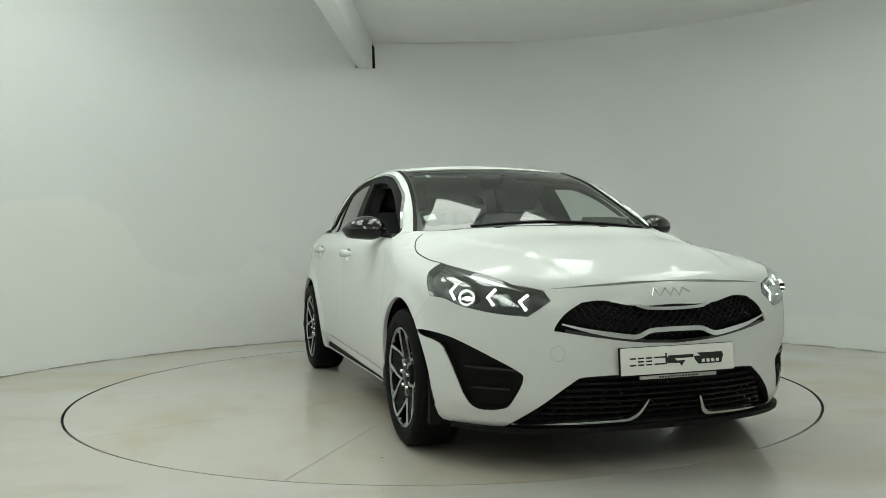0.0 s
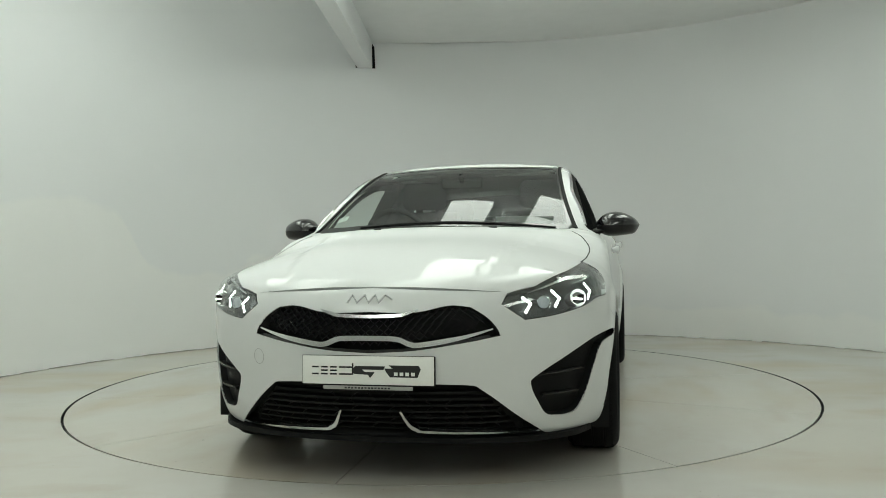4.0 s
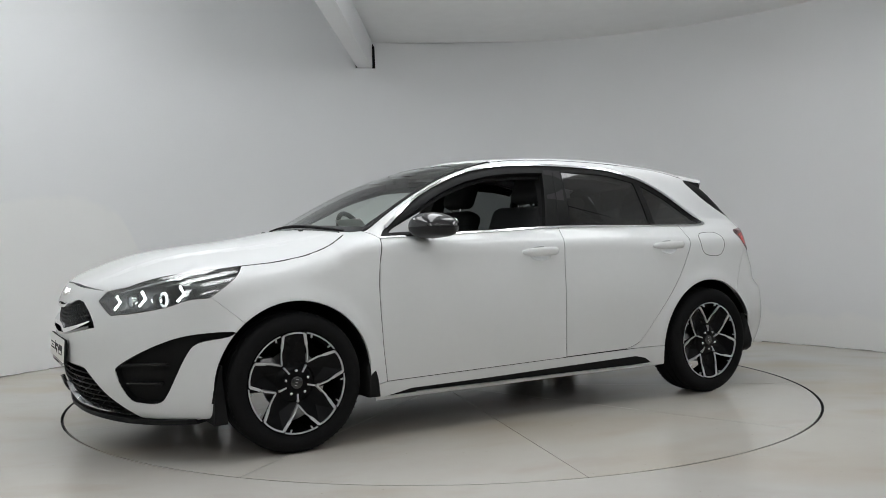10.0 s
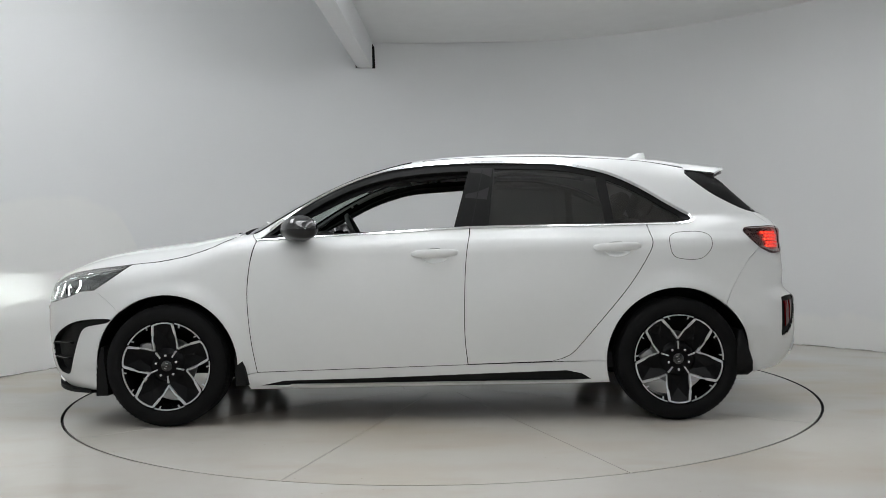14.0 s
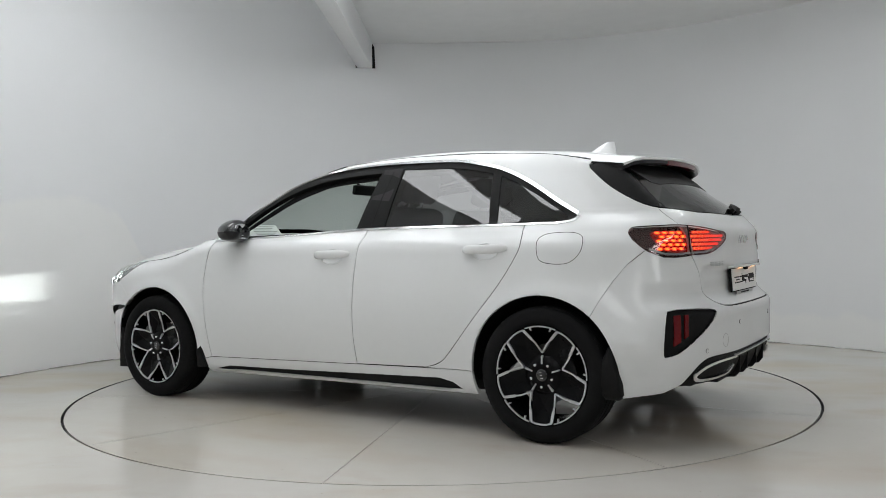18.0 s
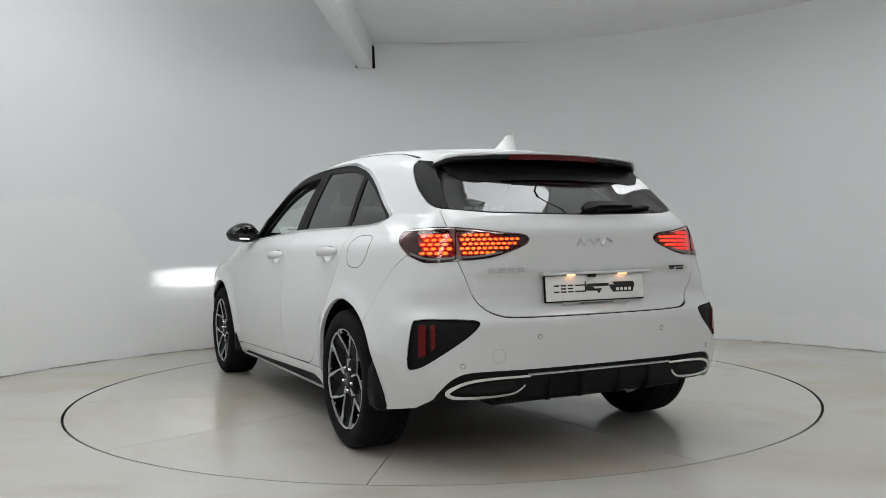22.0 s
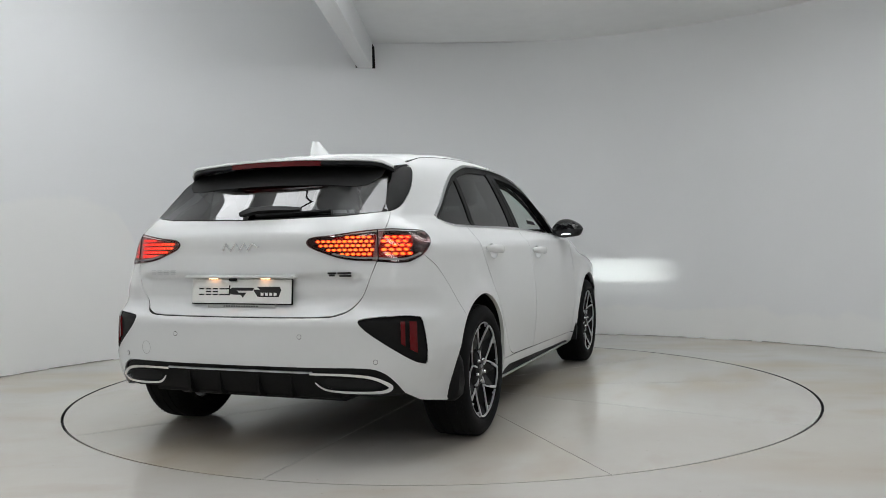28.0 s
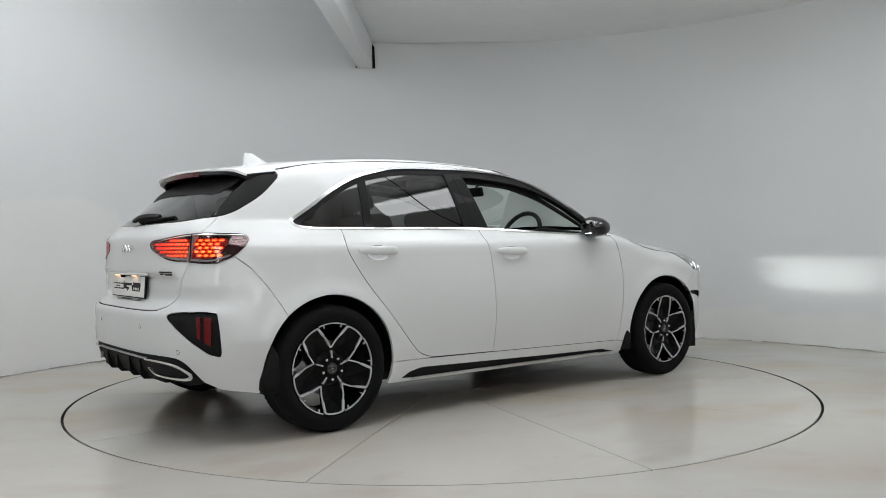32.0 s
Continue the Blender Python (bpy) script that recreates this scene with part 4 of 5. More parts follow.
def plate(parent, at, tilt, rear):
    p = new("number_plate")
    p.parent = parent
    p.matrix_local = at
    bm = bmesh.new()
    box(bm, (0, 0, 0), (.521, .113, .012), bevel=.004)
    part("holder", bm, BLACK_PLASTIC, p)
    bm = bmesh.new()
    box(bm, (0, .002, .0075), (.514, .106, .004), bevel=.003)
    part("plate", bm, PLATE, p, "white plate")
    bm = bmesh.new()
    for i in range(5):
        x = -.205 + .036 * i - (.008 if i == 4 else 0)
        for dz in (-.013, .0, .013) if i in (1, 2) else (-.013, .013):
            box(bm, (x, dz, .0100), (.027, .006, .002), bevel=.0008, segs=1)
        if i == 4:
            box(bm, (x + .0125, .006, .01), (.006, .044, .002))
    part("dark_bars", bm, SEAM, p, "dark plain bars in place of writing")
    bm = bmesh.new()
    prism(bm, [(-.045, .018, .0092), (.07, .018, .0092), (.064, .005, .0092), (-.02, .005, .0092), (-.008, -.004, .0092), (.03, -.004, .0092), (.012, -.026, .0092), (.004, -.014, .0092), (-.05, -.012, .0092), (-.06, .004, .0092)], (0, 0, .0018))
    prism(bm, [(.085, .022, .0092), (.20, .022, .0092), (.207, .008, .0092), (.195, -.022, .0092), (.09, -.022, .0092), (.075, -.004, .0092), (.068, .010, .0092), (.10, .010, .0092)], (0, 0, .0018))
    part("dark_emblem", bm, SEAM, p, "dark plain emblem shapes")
    bm = bmesh.new()
    for i in range(4):
        box(bm, (.112 + .022 * i, -.010, .0116), (.014, .013, .001))
    part("light_bars", bm, PLATE, p, "small pale bars")
    bm = bmesh.new()
    box(bm, (0, -.064, .003), (.35, .014, .006), bevel=.002)
    strip = part("strip", bm, PLATE_GREY, p, "grey strip under the plate")
    bm = bmesh.new()
    for i in range(14):
        box(bm, (-.085 + .013 * i, -.064, .0065), (.008, .006, .001))
    part("strip_bars", bm, SEAM, strip, "tiny dark bars")
    return p


front_plate = plate(car, Matrix(((0, 0, 1, 2.2045), (1, 0, 0, 0), (0, 1, 0, .459), (0, 0, 0, 1))) @ pose(0, 0, 0, -3), 0, False)

# front emblem and front wipers
bm = bmesh.new()
for run in (((-.088, -.014), (-.072, .014), (-.050, -.014), (-.022, .014), (-.004, -.014), (.020, .014), (.036, -.014), (.060, .014), (.088, -.002)),):
    Q, N = on_form("front", [(2.17, y, .724 + z) for y, z in run], .002)
    tube(bm, [tuple(q) for q in Q], .0042, 6)
part("front_emblem", bm, CHROME, car, "bright angular emblem, a plain shape")
for y0, y1 in ((-.42, .12), (.10, .60)):
    band("front_wiper", car, BLACK_PLASTIC, "top", [(1.000 - .10 * abs(y0 + (y1 - y0) * t) ** 2, y0 + (y1 - y0) * t, 1) for t in [i / 10 for i in range(11)]], .011, out=.010, thick=.008)
band("washer_nozzle", car, BLACK_PLASTIC, "top", [(1.07, .28 + .02 * i, 1) for i in range(3)], .010, out=.005, thick=.008, mirror=True)

# mirrors: upper and lower height, and reach fore and aft, from the arm to the tip
mirror_up = spl([(0, .020), (.12, .046), (.35, .064), (.6, .060), (.82, .040), (.95, .018), (1, .002)])
mirror_low = spl([(0, .022), (.15, .042), (.5, .050), (.8, .044), (.94, .026), (1, .002)])
mirror_fore = spl([(0, .05), (.15, .098), (.45, .118), (.75, .100), (.93, .052), (1, .004)])
mirror_aft = spl([(0, .03), (.1, .050), (.5, .054), (.9, .046), (1, .004)])
for s in (1, -1):
    mr = new("door_mirror")
    mr.parent = car
    n = 22
    grid = []
    for i in range(n + 1):
        t = (1 - math.cos(math.pi * i / n)) / 2
        up, low, fore, aft = 1.14 * mirror_up(t), 1.12 * mirror_low(t), mirror_fore(t), mirror_aft(t)
        row = []
        for j in range(24):
            a = 2 * math.pi * j / 24
            ex, ez = math.cos(a), math.sin(a)
            row.append(((.625 - .055 * t) + (fore if ex > 0 else aft) * abs(ex) ** .85 * (1 if ex > 0 else -1), (.792 + .222 * t) * s, 1.012 + .004 * t + (up if ez > 0 else low) * abs(ez) ** .85 * (1 if ez > 0 else -1)))
        grid.append(row)
    for nm, cols, mat, lab in (("housing", list(range(0, 13)), GLOSS_BLACK, "gloss black mirror housing"), ("lower_cover", list(range(12, 25)), BLACK_SATIN, "satin black lower mirror cover")):
        bm = bmesh.new()
        rows = [[bm.verts.new(row[j % 24]) for j in cols] for row in grid]
        for A, B in zip(rows, rows[1:]):
            for j in range(12):
                bm.faces.new((A[j], A[j + 1], B[j + 1], B[j]))
        bmesh.ops.remove_doubles(bm, verts=bm.verts, dist=.0008)
        part(nm, bm, mat, mr, lab, sharp=60)
    bm = bmesh.new()
    tube(bm, [(.70, .745 * s, .972), (.69, .79 * s, .978), (.66, .84 * s, .990), (.64, .88 * s, .998)], [.035, .03, .028, .024], 12, squash=(1.0, .45))
    part("arm", bm, BLACK_PLASTIC, mr)
    bm = bmesh.new()
    out = [(.586 - .06 * (y - .815) / .185 - .012, y * s, z) for y, z in smoothed([(.845, .985), (.84, 1.045), (.90, 1.062), (.96, 1.055), (.978, 1.03), (.95, .985), (.90, .976)], 5, closed=True)]
    prism(bm, out, (.012, 0, 0))
    part("mirror_glass", bm, MIRROR, mr, "silvered mirror glass", sharp=30)

# tail: gate, window, blades, spoiler
gate_half = smoothed([(-2.08, 0, .626), (-2.074, .40, .629), (-2.050, .49, .640), (-2.015, .535, .664), (-1.986, .571, .71), (-1.978, .604, .79), (-1.957, .628, .862)], 4) + gate_seam[::-1][1:] + [(-1.93, .45, 1.056), (-1.98, .2, 1.049), (-1.99, 0, 1.046)]
lens = smoothed([(-1.710, .758, .978), (-1.728, .738, .991), (-1.82, .70, .996), (-1.91, .645, .998), (-1.981, .543, .987), (-2.018, .445, .974), (-2.034, .362, .966), (-2.038, .333, .950), (-2.036, .338, .930), (-2.030, .370, .911), (-2.016, .471, .877), (-1.996, .544, .864), (-1.954, .632, .860), (-1.90, .70, .853), (-1.86, .737, .856), (-1.79, .775, .886), (-1.737, .785, .930), (-1.712, .775, .960)], 4)
lamp_hole = [p for p in lens if p[1] < .624]
gate = panel("tailgate", car, PAINT, "rear", both(gate_half), holes=[lamp_hole, flipped(lamp_hole)], res=.025)
# Near-black strip behind the tailgate's gap, in place of its shade.
band("shut_line_shade", car, DARK, "rear", flipped(gate_half[:25])[::-1] + gate_half[1:25], .020, out=-.0035, thick=.003)
glass_half = [(-2.04, 0, 1.050), (-1.98, .45, 1.061), (-1.87, .618, 1.078), (-1.80, .592, 1.12), (-1.70, .567, 1.20), (-1.60, .535, 1.28), (-1.60, .35, 1.30), (-1.66, 0, 1.315)]
panel("rear_window", car, TINT, "back", both(glass_half), depth=.005, out=.001, face=screen_face, label="dark tinted rear window")
# Matt black band: the spoiler's shade and reflection put into the colour.
rear_dark_band = [(-1.66, 0, 1.212), (-1.66, .30, 1.207), (-1.66, .42, 1.196), (-1.66, .48, 1.204), (-1.66, .525, 1.240), (-1.62, .525, 1.285), (-1.60, .35, 1.30), (-1.66, 0, 1.312)]
panel("rear_dark_band", car, BLACK_PLASTIC, "back", both(rear_dark_band), out=.003, depth=.002, face=screen_face, label="black upper border of the rear window, spoiler's shade painted in")
blade = [(x - .002, y, z + .003) for x, y, z in blade_edge] + [(-1.832, .628, 1.078), (-1.78, .600, 1.12), (-1.70, .575, 1.20), (-1.60, .545, 1.28), (-1.53, .54, 1.31)]
panel("side_blade", car, BLACK_PLASTIC, "side", blade, mirror=True, out=.001, label="gloss black blade beside the rear window")
SP_Y = [-.565 + 1.13 * i / 28 for i in range(29)]
SP_Z = [p[2] for p in settle("top", [(-1.474 + .03 * (abs(y) / .56) ** 3, y, 1.3) for y in SP_Y])]


def spoiler_row(i):
    """Front edge, tip and the height of the spoiler's upper face at one place across."""
    y, a = SP_Y[i], abs(SP_Y[i])
    x0, x1 = -1.474 + .03 * (a / .56) ** 3, -1.75 + .30 * a ** 2.2 + .045 * max(0, a - .50) / .06
    return y, x0, x1, lambda x: SP_Z[i] + .002 - (.115 + .05 * (x0 - x)) * (x0 - x)


bm = bmesh.new()
rows = []
for i in range(29):
    y, x0, x1, zt = spoiler_row(i)
    row = [(x0 + (x1 - x0) * t, y, zt(x0 + (x1 - x0) * t)) for t in (0, .15, .3, .45, .6, .8, .94, 1)]
    row += [(x1 - .004, y, zt(x1) - .010), (x1 + .012, y * .996, zt(x1) - .018)]
    rows.append([bm.verts.new(p) for p in row])
for A, B in zip(rows, rows[1:]):
    for j in range(9):
        bm.faces.new((A[j], A[j + 1], B[j + 1], B[j]))
sp = part("roof_spoiler", bm, PAINT, car, "white roof spoiler with a black underside")
bm = bmesh.new()
rows = []
for i in range(29):
    y, x0, x1, zt = spoiler_row(i)
    rows.append([bm.verts.new(p) for p in ((x1 + .003, y * .998, zt(x1) - .008), (x1 + .004, y * .995, zt(x1) - .028), (x1 + .016, y * .99, zt(x1) - .036), (x1 + .09, y * .985, zt(x1 + .09) - .034), (x0, y, zt(x0) - .004), (x1 + .06, y * .998, zt(x1 + .06) - .006))])
for A, B in zip(rows, rows[1:]):
    for j in range(5):
        bm.faces.new((A[j], A[j + 1], B[j + 1], B[j]))
for k in (0, -1):
    bm.faces.new(rows[k])
part("underside", bm, BLACK_SATIN, sp, "black spoiler underside", sharp=25)
bm = bmesh.new()
rows = []
for i in range(8, 21):
    y, x0, x1, zt = spoiler_row(i)
    rows.append([bm.verts.new(p) for p in ((x1 + .001, y, zt(x1) - .010), (x1 + .003, y, zt(x1) - .036), (x1 + .04, y, zt(x1) - .036), (x1 + .04, y, zt(x1) - .012))])
for A, B in zip(rows, rows[1:]):
    for j in range(4):
        bm.faces.new((A[j], A[(j + 1) % 4], B[(j + 1) % 4], B[j]))
bm.faces.new(rows[0])
bm.faces.new(rows[-1])
part("high_brake_light", bm, RED_LENS, sp, "unlit dark red high brake light")

# shark-fin aerial
bm = bmesh.new()
rows = []
for i in range(9):
    t = i / 8
    zz = 1.386 + .082 * t
    xa, xb, w = -1.175 - .140 * t ** 1.15, -1.378 + .012 * t, .034 * (1 - t) ** 1.2 + .020 - .003 * t
    rows.append([bm.verts.new(((xa + xb) / 2 + (xa - xb) / 2 * math.cos(2 * math.pi * j / 16), w * math.sin(2 * math.pi * j / 16) * (.55 if math.cos(2 * math.pi * j / 16) > .5 else 1), zz)) for j in range(16)])
for A, B in zip(rows, rows[1:]):
    for j in range(16):
        bm.faces.new((A[j], A[(j + 1) % 16], B[(j + 1) % 16], B[j]))
bm.faces.new(rows[-1])
part("roof_aerial", bm, PAINT, car, "white shark-fin roof aerial", sharp=60)

# rear wiper
wp = new("rear_wiper")
wp.parent = car
band("arm", wp, BLACK_PLASTIC, "back", smoothed([(-2, .03, 1.066), (-2, -.04, 1.080), (-2, -.14, 1.082), (-2, -.26, 1.078)], 5), .034, out=.022, thick=.016, taper=((0, .5), (.2, 1.1), (.75, 1.0), (1, .6)))
band("blade", wp, RUBBER, "back", smoothed([(-2, -.05, 1.064), (-2, -.22, 1.068), (-2, -.39, 1.077)], 5), .012, out=.012, thick=.012)

# rear bumper
refl = smoothed([(-1.895, .815, .60), (-1.915, .79, .626), (-1.97, .71, .630), (-2.03, .592, .622), (-2.048, .58, .598), (-2.035, .64, .545), (-1.96, .76, .455), (-1.912, .81, .425), (-1.887, .832, .44)], 4, closed=True)
rbump_half = smoothed([(-2.08, 0, .620), (-2.075, .402, .623), (-2.052, .494, .634), (-2.018, .540, .660), (-1.99, .576, .707), (-1.981, .609, .79), (-1.96, .633, .858)], 4) + [(-1.90, .70, .851), (-1.86, .737, .853), (-1.80, .772, .879)] + tail_seam[::-1]
rbump_half += settle("side", arc(-1.325, .317, .37, 131.8, 190, 14)) + [(-1.70, .84, .235), (-1.76, .82, .245), (-1.86, .78, .262), (-1.935, .742, .30)] + smoothed([(-1.935, .742, .30), (-1.976, .716, .35), (-2.009, .672, .393), (-2.045, .592, .413), (-2.09, .3, .414), (-2.097, 0, .413)], 4)[1:]
rb = panel("rear_bumper", car, PAINT, "rear", both(rbump_half), holes=[refl, flipped(refl)], depth=.006, res=.025)
for s in (1, -1):
    rr = new("rear_reflector")
    rr.parent = car
    panel("surround", rr, BLACK_PLASTIC, "rear", refl if s == 1 else flipped(refl), out=-.012, depth=-.012, label="black reflector surround")
    for q in ([(-1.92, .796, .603), (-1.92, .796, .470), (-1.935, .764, .487), (-1.935, .764, .606)], [(-1.95, .750, .606), (-1.95, .750, .500), (-1.96, .733, .512), (-1.96, .733, .606)]):
        panel("red_bar", rr, RED_LENS, "rear", q if s == 1 else flipped(q), out=-.003, depth=.009, label="red reflector bar")
for c in ((-2.098, .322, .544), (-2.025, .647, .439)):
    for s in (1, -1):
        (P,), (N,) = on_form("rear", [(c[0], c[1] * s, c[2])])
        m = Matrix.Translation(P) @ Vector(N).to_track_quat("Y", "Z").to_matrix().to_4x4()
        bm = bmesh.new()
        lathe(bm, [(.0001, .002), (.0085, .002), (.0085, -.004)], 16)
        bmesh.ops.transform(bm, matrix=m, verts=bm.verts)
        sn = part("parking_sensor", bm, PAINT, rb)
        bm = bmesh.new()
        lathe(bm, [(.0088, -.002), (.0088, .0012), (.0105, .0012), (.0105, -.002)], 16, closed=True)
        bmesh.ops.transform(bm, matrix=m, verts=bm.verts)
        part("gap", bm, SEAM, sn)
for kind, c in (("rear", (-2.075, .506, .475)), ("front", (2.13, -.483, .496))):
    run = [(c[0], c[1] + .030 * math.cos(2 * math.pi * i / 24), c[2] + .030 * math.sin(2 * math.pi * i / 24)) for i in range(25)]
    band("towing_cap", car, SEAM_LIGHT, kind, run, .0014, out=.0008, thick=.002)

# diffuser with bright loops round the tail trims
dif = new("rear_diffuser")
dif.parent = car
dh = smoothed([(-2.096, 0, .411), (-2.09, .3, .412), (-2.045, .592, .411), (-2.009, .67, .391), (-1.976, .714, .349), (-1.94, .738, .30)], 4) + [(-1.93, .735, .283), (-1.99, .62, .283), (-2.05, .44, .29), (-2.06, .3, .285), (-2.06, 0, .285)]
panel("valance", dif, BLACK_PLASTIC, "rear", both(dh), out=-.010, depth=.03, label="matt black valance")
loop = smoothed([(-2.086, .365, .388), (-2.06, .52, .386), (-2.03, .62, .375), (-1.999, .675, .352), (-1.982, .698, .329), (-1.992, .665, .311), (-2.03, .56, .310), (-2.057, .45, .317), (-2.068, .41, .332), (-2.077, .388, .352)], 5)
inner = [(-2.06, .44, .366), (-2.04, .58, .362), (-2.015, .64, .348), (-2.0, .66, .330), (-2.02, .60, .325), (-2.05, .47, .330), (-2.06, .425, .345)]
for s in (1, -1):
    band("bright_loop", dif, CHROME, "rear", loop if s == 1 else flipped(loop), .0135, out=.006, thick=.03, label="bright tailpipe trim", taper=((0, .7), (.3, 1.0), (.45, 1.5), (.6, 1), (1, .5)))
    panel("trim_void", dif, DARK, "rear", smoothed(inner if s == 1 else flipped(inner), 4, closed=True), out=-.006, depth=.01)
band("silver_line", dif, ALLOY, "rear", [(-2.08, .37 - .74 * i / 24, .391) for i in range(25)], .006, out=.002, thick=.012, label="satin silver line")
for y in (-.26, -.10, .10, .26):
    bm = bmesh.new()
    prism(bm, [(-2.074, y - .008, .375), (-2.07, y - .008, .30), (-2.05, y - .008, .275), (-1.95, y - .008, .265), (-1.95, y - .008, .375)], (0, .016, 0))
    part("fin", bm, BLACK_PLASTIC, dif)
bm = bmesh.new()
box(bm, (-1.94, 0, .285), (.16, .95, .02), bevel=.006)
part("undertray", bm, BLACK_PLASTIC, dif)

# tail lamps: a smoked lens over rows of lit cells
for s in (1, -1):
    tl = new("tail_lamp")
    tl.parent = car
    panel("back_plate", tl, LAMP_SMOKE, "rear", lens if s == 1 else flipped(lens), out=-.0105, depth=-.0145, res=.02, label="dark tail lamp back plate")
    panel("lens", tl, LENS_RED, "rear", lens if s == 1 else flipped(lens), out=.004, depth=.002, back=True, res=.02, label="smoked tail lamp lens")
    band("seam", tl, DARK, "rear", [(-1.955, .636 * s, .865 + .013 * i) for i in range(11)], .005, out=.0062, thick=.004)
    band("lower_edge", tl, GREY_TRIM, "rear", smoothed([(x, y * s, z) for x, y, z in ((-1.80, .765, .892), (-1.86, .733, .870), (-1.90, .70, .866), (-1.954, .63, .872), (-1.996, .544, .876), (-2.02, .45, .893))], 4), .009, out=.0055, thick=.004, label="pale lower edge")
    band("upper_edge", tl, CHROME, "rear", smoothed([(x, y * s, z) for x, y, z in ((-1.725, .75, .984), (-1.82, .70, .9885), (-1.91, .645, .990), (-1.981, .543, .979), (-2.015, .445, .967))], 4), .005, out=.0055, thick=.004, label="bright upper edge", taper=((0, .4), (.2, 1), (.6, 1), (1, .3)))
    bed = smoothed([(x, y * s, z) for x, y, z in ((-1.80, .725, .973), (-1.91, .65, .975), (-1.981, .55, .970), (-2.012, .45, .962), (-2.01, .46, .925), (-1.99, .545, .886), (-1.95, .64, .878), (-1.90, .70, .876), (-1.845, .725, .890), (-1.82, .74, .93))], 3, closed=True)
    panel("glow_bed", tl, TAIL_BED, "rear", bed, out=-.0098, depth=.003, res=.02, label="dim red glowing bed behind the cells")
    U = map_rear(np.array(lens))
    for r in range(5):
        z = .892 + .0182 * r
        k = 0
        th = .24
        while th < .98:
            big = th > .588
            w, h = (.030, .0068) if big else (.021, .0060)
            q = np.array([[th + w * (.5 if r % 2 else 0), z]])
            inn = inside(np.array([[q[0, 0] - .02, z - .010], [q[0, 0] + .02, z - .010], [q[0, 0] - .02, z + .014], [q[0, 0] + .02, z + .014]]), U).all()
            if inn and abs(q[0, 0] - .588) > .02 and q[0, 0] < .72:
                a = q[0, 0]
                rad = 1.0
                cell = [(-1 - rad * math.cos(a + dx), s * rad * math.sin(a + dx), z + dz) for dx, dz in ((-w * .46, 0), (-w * .26, h * .98), (w * .26, h * .98), (w * .46, 0), (w * .26, -h * .98), (-w * .26, -h * .98))]
                Q, N = on_form("rear", cell, .0008)
                mid, low = Q.mean(0), N * .0095
                inn = mid + (Q - mid) * .90
                vs = [tuple(p) for p in np.concatenate([Q, inn, inn - low, Q - low])]
                fs = [(i + 6 * k, (i + 1) % 6 + 6 * k, (i + 1) % 6 + 6 * k + 6, i + 6 * k + 6) for k in range(2) for i in range(6)] + [(i, i + 18, (i + 1) % 6 + 18, (i + 1) % 6) for i in range(6)]
                cell_ob = mesh_ob("light_cell", vs, fs, TAIL_CELL, tl, smooth=False)
                K = mid + (Q - mid) * np.array([.80, .80, .84]) - N * .0085
                mesh_ob("core", [tuple(p) for p in K] + [tuple(K.mean(0) + N.mean(0) * .001)], [(i, (i + 1) % 6, 6) for i in range(6)], TAIL_CORE, cell_ob)
            th += w

# tailgate writing as plain shapes, plate and its lamps
bm = bmesh.new()
for run in (((.092, -.016), (.076, .016), (.052, -.016), (.024, .016), (.004, -.016), (-.020, .016), (-.038, -.016), (-.062, .016), (-.092, -.002)),):
    Q, N = on_form("back", [(-2, y, .929 + z) for y, z in run], .002)
    tube(bm, [tuple(q) for q in Q], .0048, 6)
part("rear_emblem", bm, CHROME, gate, "bright angular emblem, a plain shape")
bm = bmesh.new()
for k in range(4):
    y = .51 - .042 * k
    for dz in (-.008, 0, .008):
        Q, N = on_form("back", [(-2, y, .818 + dz), (-2, y - .028, .818 + dz)], .0025)
        tube(bm, [tuple(q) for q in Q], .0022, 5)
part("badge_bars", bm, ALLOY, gate, "bright plain bars in place of a badge")
bm = bmesh.new()
for y0, y1, z in ((-.425, -.462, .812), (-.43, -.455, .803), (-.468, -.525, .812), (-.475, -.525, .801)):
    Q, N = on_form("back", [(-2, y0, z), (-2, y1, z)], .0025)
    tube(bm, [tuple(q) for q in Q], .0042, 5)
part("dark_badge", bm, SEAM, gate, "small dark badge, a plain shape")
rear_plate = plate(car, Matrix(((0, 0, -1, -2.031), (-1, 0, 0, 0), (0, 1, 0, .731), (0, 0, 0, 1))) @ pose(0, 0, 0, -4), 0, True)
bm = bmesh.new()
box(bm, (-2.040, 0, .7975), (.04, .56, .012), bevel=.004)
grip = part("grip_strip", bm, PAINT, gate)
bm = bmesh.new()
box(bm, (-2.052, .03, .786), (.02, .035, .016), bevel=.006)
part("camera_pod", bm, BLACK_PLASTIC, grip)
for y in (-.135, .135):
    bm = bmesh.new()
    box(bm, (-2.049, y, .7895), (.012, .040, .003), bevel=.001)
    part("plate_lamp", bm, WARM_GLOW, grip, "small lit plate lamp")


# wheels
def spoke_pt(r, a, y):
    return (r * math.sin(radians(a)), y, r * math.cos(radians(a)))


